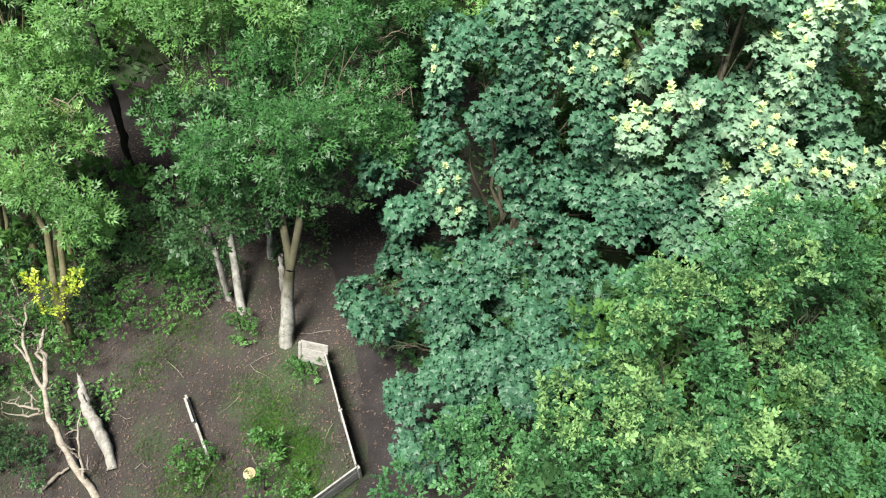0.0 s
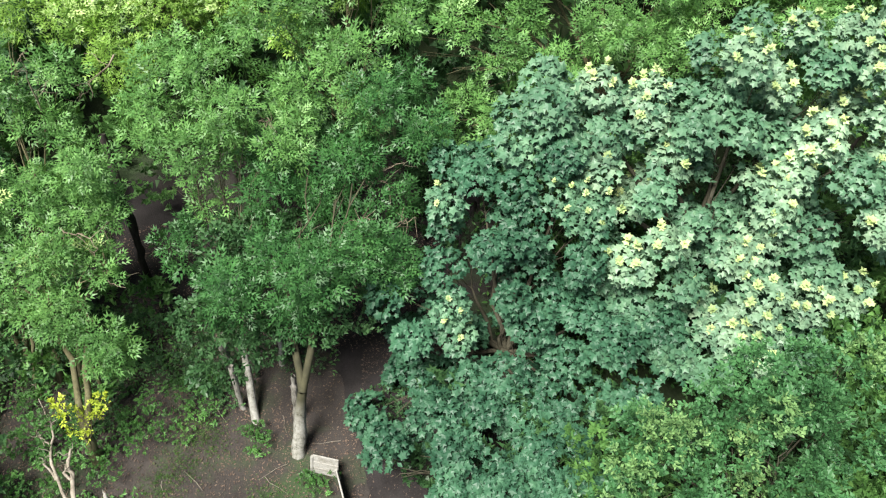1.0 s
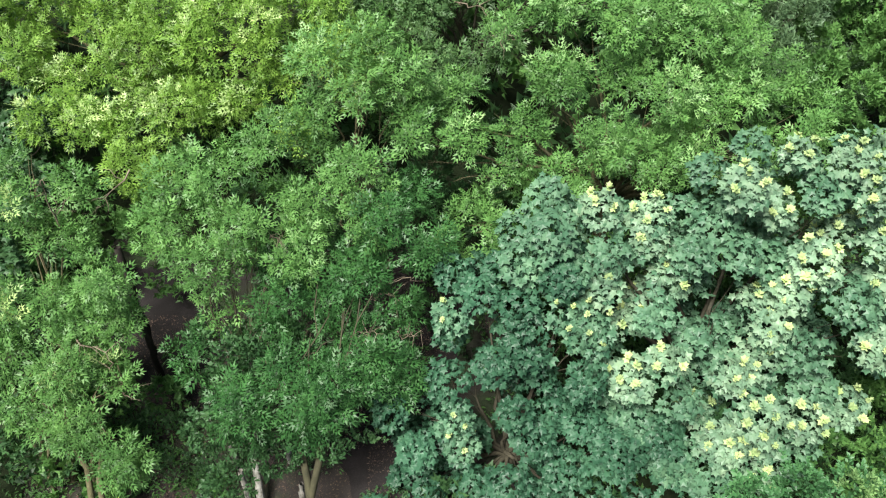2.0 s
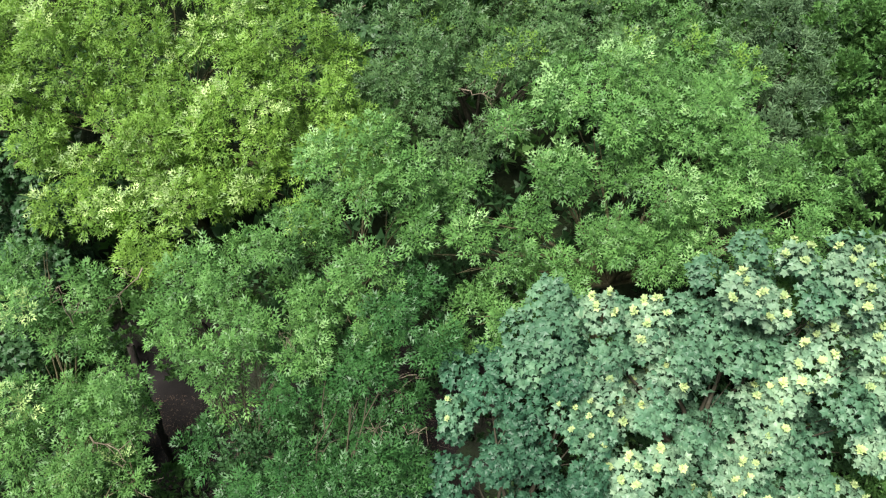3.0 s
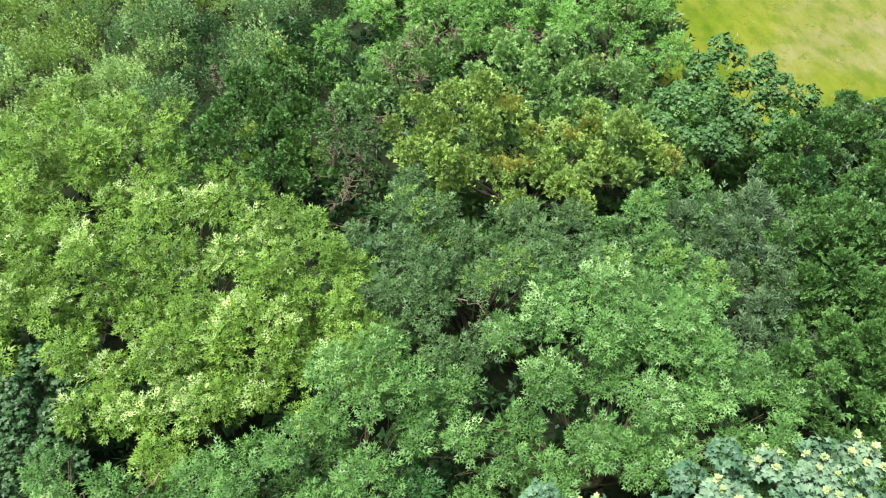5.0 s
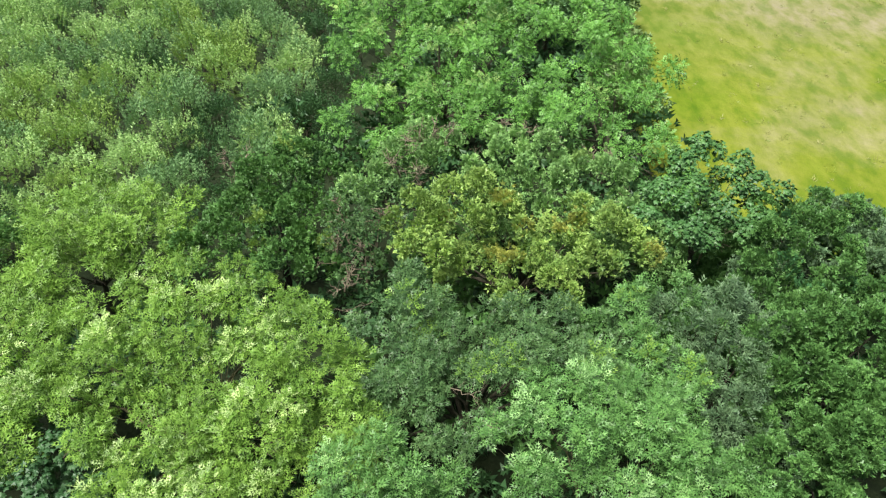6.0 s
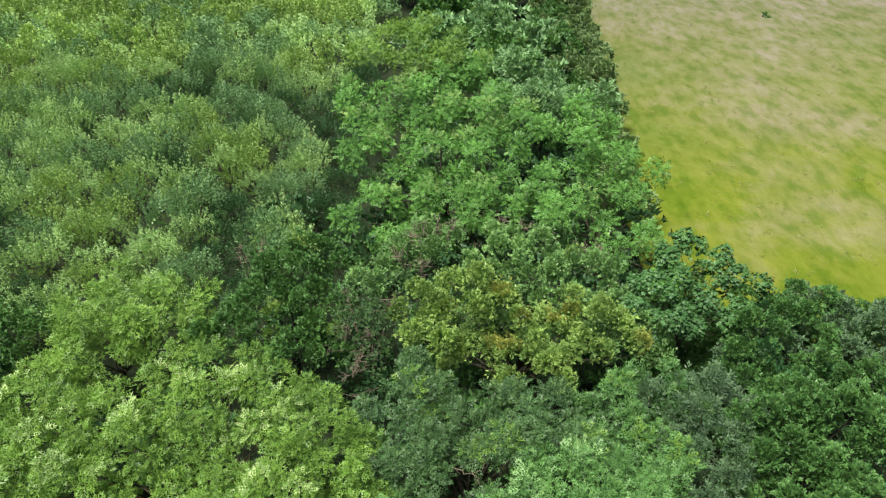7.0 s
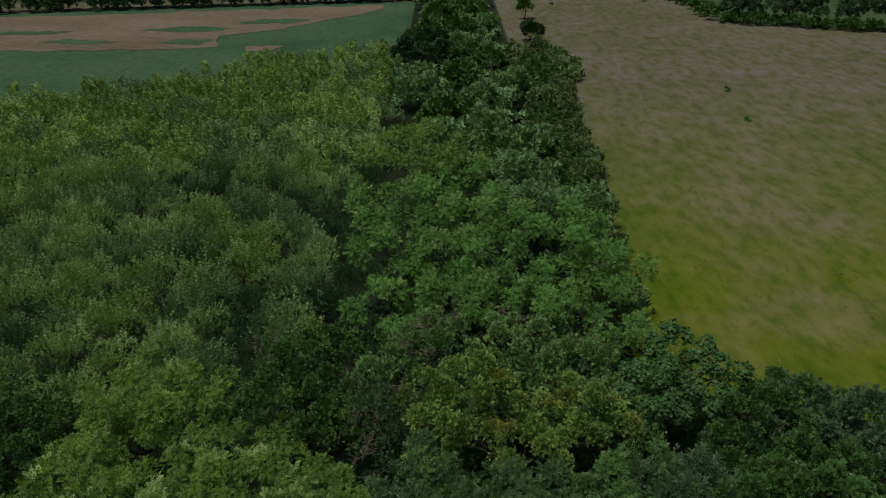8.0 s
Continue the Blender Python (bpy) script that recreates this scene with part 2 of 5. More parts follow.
MEADOW = rough_material("green_meadow", [(0.3, (0.04, 0.088, 0.03)), (0.5, (0.066, 0.118, 0.044)), (0.75, (0.1, 0.142, 0.058))], 0.05, 1.4, 0.5)
REED = rough_material("dry_reed", [(0.3, (0.170, 0.135, 0.085)), (0.55, (0.230, 0.185, 0.130)), (0.8, (0.270, 0.225, 0.165))], 0.06, 1.2, 0.5, stretch=(0.5, 1, 1))
MARSH = rough_material("marsh_sedge", [(0.3, (0.044, 0.105, 0.048)), (0.5, (0.068, 0.142, 0.068)), (0.8, (0.105, 0.172, 0.088))], 0.06, 1.0, 0.5)

# ---- mesh helpers ----
def mesh_of(name, verts, faces, material, smooth=False):
    """verts (n, 3); faces (m, k), all with k corners."""
    verts, faces = np.asarray(verts, dtype=np.float32), np.asarray(faces, dtype=np.int32)
    me = bpy.data.meshes.new(name)
    k = faces.shape[1]
    me.vertices.add(len(verts))
    me.vertices.foreach_set("co", verts.ravel())
    me.loops.add(faces.size)
    me.loops.foreach_set("vertex_index", faces.ravel())
    me.polygons.add(len(faces))
    me.polygons.foreach_set("loop_start", np.arange(0, faces.size, k, dtype=np.int32))
    me.polygons.foreach_set("loop_total", np.full(len(faces), k, dtype=np.int32))
    me.polygons.foreach_set("use_smooth", np.full(len(faces), smooth))
    me.materials.append(material)
    me.update(calc_edges=True)
    me.validate()
    return me


def part(name, me, parent=None, label="", at=None):
    """Links a mesh, or a bmesh, as one object under parent."""
    ob = new(name, me)
    if parent is not None:
        ob.parent = parent
    if at is not None:
        ob.matrix_basis = at
    return tagged(ob, label)


def bm_mesh(name, bm, material):
    me = bpy.data.meshes.new(name)
    bm.to_mesh(me)
    bm.free()
    me.materials.append(material)
    return me


def tube(path, radii, sides=7, rough=0.0, rng=None):
    """A tapered, slightly uneven limb along path: verts and quads."""
    path, radii = np.asarray(path, float), np.asarray(radii, float)
    way = np.gradient(path, axis=0)
    way /= np.linalg.norm(way, axis=1, keepdims=True) + 1e-9
    ref = np.where(np.abs(way[:, 2:3]) > 0.9, np.array([[1.0, 0, 0]]), np.array([[0, 0, 1.0]]))
    a = np.cross(way, ref)
    a /= np.linalg.norm(a, axis=1, keepdims=True) + 1e-9
    b = np.cross(way, a)
    ang = np.linspace(0, 2 * math.pi, sides, endpoint=False)
    r = radii[:, None] * np.ones(sides)
    if rough and rng is not None:
        r = r * (1 + rng.uniform(-rough, rough, r.shape))
    v = path[:, None, :] + r[..., None] * (np.cos(ang)[None, :, None] * a[:, None, :] + np.sin(ang)[None, :, None] * b[:, None, :])
    n = len(path)
    i = np.arange(n - 1)[:, None] * sides
    j = np.arange(sides)[None, :]
    j2 = (j + 1) % sides
    f = np.stack([i + j, i + j2, i + sides + j2, i + sides + j], -1).reshape(-1, 4)
    return v.reshape(-1, 3), f


def joined(pieces):
    vs, fs, o = [], [], 0
    for v, f in pieces:
        vs.append(v)
        fs.append(f + o)
        o += len(v)
    return np.concatenate(vs), np.concatenate(fs)


def bend(a, b, n, sag, rng, wob=0.06):
    """A wavering line from a to b that bows by sag metres."""
    a, b = np.asarray(a, float), np.asarray(b, float)
    t = np.linspace(0, 1, n)[:, None]
    p = a + (b - a) * t
    p[:, 2] += (np.sin(t[:, 0] * math.pi)) * sag
    w = rng.normal(0, wob, (n, 3)) * np.sin(t * math.pi)
    return p + w


# ---- leaf shapes: x to the tip, y across, z the upper side; all of length 1 ----
def palmate():
    """A five-lobed leaf as four-cornered pieces round its middle."""
    out = [(0.0, 0.0), (-0.12, 0.42), (0.2, 0.34), (0.58, 0.62), (0.6, 0.27), (1.0, 0.0), (0.6, -0.27), (0.58, -0.62), (0.2, -0.34), (-0.12, -0.42)]
    v = [(0.3, 0.0, 0.05)] + [(x, y, -0.2 * abs(y) - 0.12 * x * x) for x, y in out]
    f = [(0, 1, 2, 3), (0, 3, 4, 5), (0, 5, 6, 7), (0, 7, 8, 9), (0, 9, 10, 1)]
    return np.array(v), np.array(f)


def unit(v):
    return v / (np.linalg.norm(v, axis=-1, keepdims=True) + 1e-9)


def leaflet(base, way, length, width, droop=0.15):
    way = np.array(way, float) / np.linalg.norm(way)
    side = np.array([-way[1], way[0], 0])
    b = np.array(base, float)
    m = b + way * length * 0.45
    t = b + way * length
    t[2] -= droop * length
    return [b, m + side * width / 2, t, m - side * width / 2]


def pinnate(pairs, length=0.36, width=0.13):
    """A feather of leaflets in pairs on a drooping stalk."""
    v, f = [], []
    for k in range(pairs):
        x = 0.2 + 0.6 * k / max(1, pairs - 1)
        z = -0.28 * x * x
        for s in (1, -1):
            f.append([len(v) + i for i in range(4)])
            v += leaflet((x, 0, z), (0.85, s * 0.62, -0.1), length * (1.0 - 0.15 * abs(k - 1)), width)
    f.append([len(v) + i for i in range(4)])
    v += leaflet((0.8, 0, -0.18), (1, 0, -0.35), length, width)
    return np.array(v), np.array(f)


def spray(n, length, width, rng_seed, rise=0.2):
    """A twig tip with n simple leaves standing round it."""
    r = np.random.RandomState(rng_seed)
    v, f = [], []
    for k in range(n):
        a = 2.4 * k + r.uniform(-0.4, 0.4)
        x = 0.65 * k / n
        f.append([len(v) + i for i in range(4)])
        v += leaflet((x, 0, 0), (0.55 + 0.3 * r.rand(), math.cos(a) * 0.9, math.sin(a) * 0.6 + rise), length * r.uniform(0.8, 1.2), width, 0.12)
    return np.array(v), np.array(f)


def spiky(n, length, width, rng_seed, rise=0.2, run=0.65):
    """A twig tip with n pointed leaves, one triangle each."""
    r = np.random.RandomState(rng_seed)
    v, f = [], []
    for k in range(n):
        a = 2.4 * k + r.uniform(-0.4, 0.4)
        way = unit(np.array([0.5 + 0.3 * r.rand(), math.cos(a) * 0.9, math.sin(a) * 0.7 + rise]))
        b = np.array([run * k / n, 0, 0]) + way * length * 0.15
        side = unit(np.cross(way, np.array([0.2, -math.sin(a), math.cos(a)]))) * width / 2
        f.append([len(v), len(v) + 1, len(v) + 2])
        v += [b - side, b + side, b + way * length * r.uniform(0.8, 1.2)]
    return np.array(v), np.array(f)


def spiky_pinnate(pairs, length, width):
    """The same feather with pointed leaflets of one triangle each."""
    v, f = pinnate(pairs, length, width)
    q = v.reshape(-1, 4, 3)
    side = (q[:, 1] - q[:, 3]) * 0.5
    a = q[:, 0] * 0.72 + q[:, 2] * 0.28
    return np.stack([a + side, q[:, 2], a - side], 1).reshape(-1, 3), np.arange(3 * len(q)).reshape(-1, 3)


PALMATE = palmate()
PINNATE = spiky_pinnate(3, 0.56, 0.18)
PINNATE_FAR = spiky_pinnate(3, 0.5, 0.19)
SPRAY = spray(6, 0.56, 0.34, 1)
SPRAY_NARROW = spray(6, 0.6, 0.17, 2, 0.5)
SPRAY_TRI = spiky(7, 0.62, 0.46, 5)
SPRAY_FAR = spiky(6, 0.7, 0.55, 3)
SHOOT = spiky(8, 0.34, 0.2, 6, 0.1, 1.0)
SHOOT_FAR = spiky(6, 0.42, 0.3, 7, 0.1, 0.95)
BLADES = spray(5, 0.9, 0.09, 4, 1.2)

# broad filler leaves added deep inside each bough to block light
INNER_QUAD = (np.array([(0, 0, 0), (0.5, 0.3, 0.03), (1, 0, -0.1), (0.5, -0.3, 0.03)]), np.array([[0, 1, 2, 3]]))
INNER_TRI = (np.array([(0, 0.3, 0), (1, 0, -0.1), (0, -0.3, 0)]), np.array([[0, 2, 1]]))


def scatter(shape, pos, tip, normal, size):
    """Lays one leaf shape at every pos, its tip along tip, its upper side towards normal."""
    tv, tf = shape
    x = unit(tip)
    y = unit(np.cross(normal, x))
    z = np.cross(x, y)
    v = pos[:, None, :] + size[:, None, None] * (tv[None, :, 0:1] * x[:, None, :] + tv[None, :, 1:2] * y[:, None, :] + tv[None, :, 2:3] * z[:, None, :])
    f = (np.arange(len(pos))[:, None, None] * len(tv) + tf[None]).reshape(-1, tf.shape[1])
    return v.reshape(-1, 3), f


def clumps(lobes, gap, rng, low=-0.2):
    """Places of leafy clumps over the outside of the lobes, none nearer than gap to another, with the way out of the crown there."""
    lobes = np.asarray(lobes, float)
    pos, out = [], []
    for i, (x, y, z, r) in enumerate(lobes):
        d = unit(rng.normal(size=(int(50 * r * r / gap ** 2) + 14, 3)))
        d = d[d[:, 2] > low]
        p = np.array([x, y, z]) + d * r * rng.uniform(0.72, 1.0, (len(d), 1)) * np.array([1, 1, 0.92])
        keep = p[:, 2] > 0.04
        for j, (a, b, c, q) in enumerate(lobes):
            if j != i:
                keep &= np.linalg.norm((p - np.array([a, b, c])) / np.array([1, 1, 0.92]), axis=1) > q * 0.74
        pos.append(p[keep])
        out.append(d[keep])
    pos, out = np.concatenate(pos), np.concatenate(out)
    ok = thinned(pos, gap, rng)
    return pos[ok], out[ok]


def leafy_domes(lobes, density, rng, gap, low=-0.2, tips=0.0, loose=0.25, slim=1.0, drifts=2.2, wide=1.0, relief=1.0):
    """Places of leaves over the domed ends of boughs: where, the way out, and how far up its bough each one sits where that bough bears young leaves (else -1)."""
    lobes = np.array(lobes, float)
    gap = min(gap, 1.35 * float(lobes[:, 3].mean()))
    lobes[:, 2] += relief * lobes[:, 3] * rng.uniform(-0.25, 0.4, len(lobes))
    lobes[:, 3] *= slim * rng.uniform(0.84, 1.0, len(lobes))
    c, d = clumps(lobes, gap, rng, low)
    axis = unit(d * 0.7 + np.array([0, 0, 0.6]) + rng.normal(0, 0.2, d.shape))
    broad = wide * gap * rng.uniform(0.42, 0.62, len(c))
    c = c + d * (gap * rng.uniform(-0.2, 0.2, len(c)))[:, None]
    n = np.maximum(2, np.round(density * broad ** 2 * rng.uniform(0.85, 1.2, len(c)) + rng.uniform(0, 0.9, len(c)))).astype(int)
    own = np.repeat(np.arange(len(c)), n)
    e = unit(rng.normal(size=(len(own), 3)))
    up = (e * axis[own]).sum(1)
    e = unit(e + axis[own] * np.where(up < -0.2, -2 * up, 0.1)[:, None])
    up = (e * axis[own]).sum(1)
    far = rng.uniform(0.4, 1.0, len(own)) ** 0.35 * (1 + loose * rng.uniform(size=len(own)) ** 4)
    p = c[own] + (e + axis[own] * (0.35 * np.clip(up, 0, 1))[:, None]) * (broad[own] * far)[:, None]
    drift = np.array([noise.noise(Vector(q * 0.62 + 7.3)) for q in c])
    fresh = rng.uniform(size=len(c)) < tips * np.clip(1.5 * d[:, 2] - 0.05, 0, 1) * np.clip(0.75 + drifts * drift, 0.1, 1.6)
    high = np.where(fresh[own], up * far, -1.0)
    ok = p[:, 2] > 0.04
    deep = np.repeat(np.arange(len(c)), 14)
    w = unit(rng.normal(size=(len(deep), 3)))
    q = c[deep] + (w + axis[deep] * 0.1) * (broad[deep] * rng.uniform(0.15, 0.8, len(deep)))[:, None]
    keep = q[:, 2] > 0.15
    inside = (q[keep], w[keep], (broad[deep] * 0.38)[keep])
    return p[ok], unit(e * 0.9 + axis[own] * 0.25)[ok], high[ok], inside


def thinned(p, gap, rng):
    """Which of the places to keep so that none stands nearer than gap to another."""
    order = rng.permutation(len(p))
    cells, keep = {}, np.zeros(len(p), bool)
    for i in order:
        c = tuple((p[i] // gap).astype(int))
        near = [j for dx in (-1, 0, 1) for dy in (-1, 0, 1) for dz in (-1, 0, 1) for j in cells.get((c[0] + dx, c[1] + dy, c[2] + dz), ())]
        if all(((p[i] - p[j]) ** 2).sum() > gap * gap for j in near):
            cells.setdefault(c, []).append(i)
            keep[i] = True
    return keep


def rosettes(pos, axis, k, rng, low=-0.35, high=1.6):
    """k leaves in a bushy tuft round the axis of each twig tip, upright in its middle and hanging at its sides: their places, tips and upper sides."""
    own = np.repeat(np.arange(len(pos)), k)
    turn = np.tile(np.arange(k) * 2.4, len(pos)) + np.repeat(rng.uniform(0, 6.28, len(pos)), k) + rng.normal(0, 0.2, len(own))
    rise = np.tile(np.linspace(low, high, k), len(pos)) + rng.normal(0, 0.15, len(own))
    n = axis[own]
    s = unit(np.cross(n, np.array([0.3, 0.9, 0.2])))
    c = np.cross(n, s)
    out = np.cos(turn)[:, None] * s + np.sin(turn)[:, None] * c
    tip = unit(out + n * rise[:, None])
    up = n - tip * (n * tip).sum(1, keepdims=True) + out * 0.25
    return pos[own] + n * (rise * 0.06)[:, None], tip, unit(up + rng.normal(0, 0.15, up.shape))


def crown_mesh(name, kind, lobes, rng, material, density=1.0, size=1.0, tips=None):
    """A whole crown of single leaves over its lobes. Returns the mesh and, where wanted, the pale young leaves at the
    ends of its shoots and the upper leaves, kept lighter as if lit from above.
    """
    fresh = upper = None
    tips = tips or 0.0
    if kind == "palmate":
        p, o, h, deep = leafy_domes(lobes, 24.0 * density / size ** 2, rng, 0.7, -0.4, tips, 0.25, 1.1, 1.4, 1.12)
        n = unit(o * 0.6 + np.array([0, 0, 0.7]) + rng.normal(0, 0.16, o.shape))
        t = unit(o * np.array([1, 1, 0.1]) + rng.normal(0, 0.5, o.shape) - n * 0.4)
        sz = size * rng.uniform(0.6, 1.2, len(p))
        shape = PALMATE
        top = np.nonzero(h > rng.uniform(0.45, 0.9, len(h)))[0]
        # paler leaves on bough tops: young growth, with top light put into colour
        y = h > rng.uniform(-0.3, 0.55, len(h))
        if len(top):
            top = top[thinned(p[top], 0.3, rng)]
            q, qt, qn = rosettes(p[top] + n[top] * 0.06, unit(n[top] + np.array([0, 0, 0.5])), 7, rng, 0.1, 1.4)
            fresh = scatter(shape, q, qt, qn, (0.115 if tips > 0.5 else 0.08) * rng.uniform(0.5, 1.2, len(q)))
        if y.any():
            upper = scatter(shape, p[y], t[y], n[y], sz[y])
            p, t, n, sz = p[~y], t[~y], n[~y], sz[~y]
    elif kind in ("pinnate", "pinnate_far"):
        near = kind == "pinnate"
        k = 11 if near else 9
        p, o, h, deep = leafy_domes(lobes, 26.0 * density / size ** 2, rng, 0.9 if near else 1.25, -0.25, tips, 0.15, 0.88)
        ok = thinned(p, size * 0.88, rng)
        p, o, h = p[ok], o[ok], h[ok]
        axis = unit(o * 0.75 + np.array([0, 0, 0.5]) + rng.normal(0, 0.15, o.shape))
        shape = PINNATE if near else PINNATE_FAR
        own = np.repeat(np.arange(len(p)), k)
        big = rng.uniform(0.75, 1.25, len(p))
        inner = np.tile(np.arange(k), len(p)) >= k - rng.randint(3, 7, len(p))[own]
        q, t, n = rosettes(p, axis, k, rng, -0.25, 2.2)
        sz = size * big[own] * np.where(inner, 0.9, 1.0) * rng.uniform(0.8, 1.15, len(q))
        y = (h > rng.uniform(0.3, 0.75, len(h)))[own] & inner
        if y.any():
            fresh = scatter(shape, q[y], t[y], n[y], sz[y])
        p, t, n, sz = q[~y], t[~y], n[~y], sz[~y]
    else:
        far = kind == "spray_far"
        p, o, h, deep = leafy_domes(lobes, (110 if far else 520) * density, rng, 1.0 if far else {"spray": 0.6}.get(kind, 0.75), -0.3, tips, 0.6, 0.9, 0.6, 1.15 if kind == "spray" else 1.05, 2.2 if kind == "spray" else 1.0)
        t = unit(o + rng.normal(0, 0.4, o.shape) + np.array([0, 0, 0.2]))
        n = unit(o * 0.6 + np.array([0, 0, 0.7]) + rng.normal(0, 0.35, o.shape))
        sz = size * rng.uniform(0.65, 1.3, len(p))
        shape = {"spray": SPRAY, "narrow": SPRAY_NARROW, "spray_far": SPRAY_FAR, "spray_tri": SPRAY_TRI}[kind]
        y = h > rng.uniform(0.35, 0.8, len(h))
        if y.any():
            fresh = scatter(shape, p[y], unit(t[y] + np.array([0, 0, 0.5])), n[y], sz[y] * 0.95)
            p, t, n, sz = p[~y], t[~y], n[~y], sz[~y]
    q, w, broad = deep
    body = [scatter(shape, p, t, n, sz), scatter(INNER_QUAD if shape[1].shape[1] == 4 else INNER_TRI, q, unit(w + rng.normal(0, 0.4, w.shape)), unit(w * 0.5 + np.array([0, 0, 0.8]) + rng.normal(0, 0.3, w.shape)), broad * rng.uniform(0.7, 1.2, len(q)))]
    return mesh_of(name, *joined(body), material), fresh, upper


def add_tree(name, label, category, lobes, kind, material, bark, seed, base=None, girth=0.1, density=1.0, size=1.0, tips=None, tip_material=None, upper_material=None, group="", limbs=True, lean=0.0, fork_at=None, stems=()):
    """A tree or shrub: an Empty at its foot, a forked trunk with a limb to every lobe, and a crown of leaves."""
    rng = np.random.RandomState(seed)
    lo = np.asarray(lobes, float)
    mid = (lo[:, :3] * lo[:, 3:] ** 2).sum(0) / (lo[:, 3] ** 2).sum()
    foot = np.array([mid[0] + rng.uniform(-0.3, 0.3), mid[1] - lean, 0.0]) if base is None else np.array([*base, 0.0])
    root = new(name)
    root.matrix_basis = pose(*foot)
    tagged(root, label, category, group)
    # trunk up to a fork below the crown, then a limb to each lobe
    fork = foot + (mid - foot) * np.array([0.45, 0.45, 0.0]) + np.array([0, 0, max(0.5, lo[:, 2].min() * 0.62)])
    if fork_at:
        fork = np.array(fork_at, float)
    stem = bend(foot - np.array([0, 0, 0.1]), fork, 7, 0.0, rng, girth * 0.12)
    top = girth * 0.72
    pieces = [tube(stem, girth * np.linspace(1.25, 0.72, 7) ** 1.0, 8, 0.07, rng)]
    for s in stems:
        pieces.append(tube(bend(fork, s, 6, 0.0, rng, girth * 0.5), np.linspace(top * 0.95, top * 0.6, 6), 7, 0.06, rng))
    if limbs:
        for x, y, z, r in lo:
            end = np.array([x, y, z - r * 0.1])
            start = min([np.array(s, float) for s in stems], key=lambda s: np.linalg.norm(s - end)) if stems else fork
            ln = bend(start, end, 6, 0.08 * np.linalg.norm(end - fork), rng, 0.12)
            pieces.append(tube(ln, np.linspace(top * (0.22 if stems else 0.5), 0.008, 6), 5))
            for _ in range(3):
                s = ln[rng.randint(2, 5)]
                e = np.array([x, y, z]) + unit(rng.normal(size=3)) * r * 0.6
                pieces.append(tube(bend(s, e, 4, 0.05, rng, 0.05), np.linspace(min(0.016, top * 0.2), 0.005, 4), 4))
    v, f = joined(pieces)
    part("trunk", mesh_of("trunk", v - foot, f, bark, True), root)
    body, fresh, upper = crown_mesh("crown", kind, lobes, rng, material, density, size, tips)
    shift = Matrix.Translation(-Vector(foot))
    body.transform(shift)
    crown = part("crown", body, root)
    if fresh is not None:
        part("young_leaves", mesh_of("young_leaves", fresh[0] - foot, fresh[1], tip_material), crown, "pale yellow-green young leaves")
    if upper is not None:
        part("upper_leaves", mesh_of("upper_leaves", upper[0] - foot, upper[1], upper_material), crown, "silvery green upper leaves, paler for young growth and painted top light")
    return root


def random_lobes(rng, x, y, top, rx, ry, low, n, r):
    """Lobes for a crown of that width whose top stands at that height."""
    out = []
    for k in range(n):
        a, q = rng.uniform(0, 6.28), math.sqrt(rng.uniform(0, 1)) * 0.8
        z = low + (top - r * 0.8 - low) * (1 - q * q) * rng.uniform(0.75, 1.0)
        out.append((x + rx * q * math.cos(a), y + ry * q * math.sin(a), z, r * rng.uniform(0.75, 1.2)))
    return out

# ---- ground ----
def ragged(outline, step, jitter, seed=1):
    """The outline with uneven edges."""
    r = random.Random(seed)
    out = []
    for (x0, y0), (x1, y1) in zip(outline, outline[1:] + outline[:1]):
        n = max(1, min(60, int(math.hypot(x1 - x0, y1 - y0) / step)))
        for k in range(n):
            j = jitter if k else 0.0
            out.append((x0 + (x1 - x0) * k / n + r.uniform(-j, j), y0 + (y1 - y0) * k / n + r.uniform(-j, j)))
    return out


def sheet(name, outline, z, material, label, category, cells=1.0, rough=0.0, seed=3):
    """A level piece of ground inside an outline, cut into a grid when it is uneven."""
    bm = bmesh.new()
    bm.faces.new([bm.verts.new((x, y, z)) for x, y in outline])
    if rough:
        xs, ys = [p[0] for p in outline], [p[1] for p in outline]
        for k in range(int((max(xs) - min(xs)) / cells)):
            bmesh.ops.bisect_plane(bm, geom=bm.verts[:] + bm.edges[:] + bm.faces[:], plane_co=(min(xs) + (k + 0.5) * cells, 0, 0), plane_no=(1, 0, 0))
        for k in range(int((max(ys) - min(ys)) / cells)):
            bmesh.ops.bisect_plane(bm, geom=bm.verts[:] + bm.edges[:] + bm.faces[:], plane_co=(0, min(ys) + (k + 0.5) * cells, 0), plane_no=(0, 1, 0))
        for v in bm.verts:
            v.co.z += rough * (0.5 + 0.5 * noise.noise(Vector((v.co.x * 0.6 + seed, v.co.y * 0.6, 0.0))))
    return tagged(part(name, bm_mesh(name, bm, material)), label, category, "", "structure")


sheet("ground", [(-3000, -600), (3000, -600), (3000, 4500), (-3000, 4500)], -0.06, MEADOW, "green meadow land reaching to the horizon", "ground")
sheet("woodland_floor", [(-70, -20), (30, -20), (21, 32), (13.2, 38), (12.6, 50), (14, 70), (17, 100), (17, 112), (9.5, 118), (9.5, 200), (-6, 200), (-6, 114), (-24, 104), (-40, 88), (-70, 76)], -0.02, SOIL, "brown woodland soil with leaf litter and moss", "ground", 1.6, 0.03)
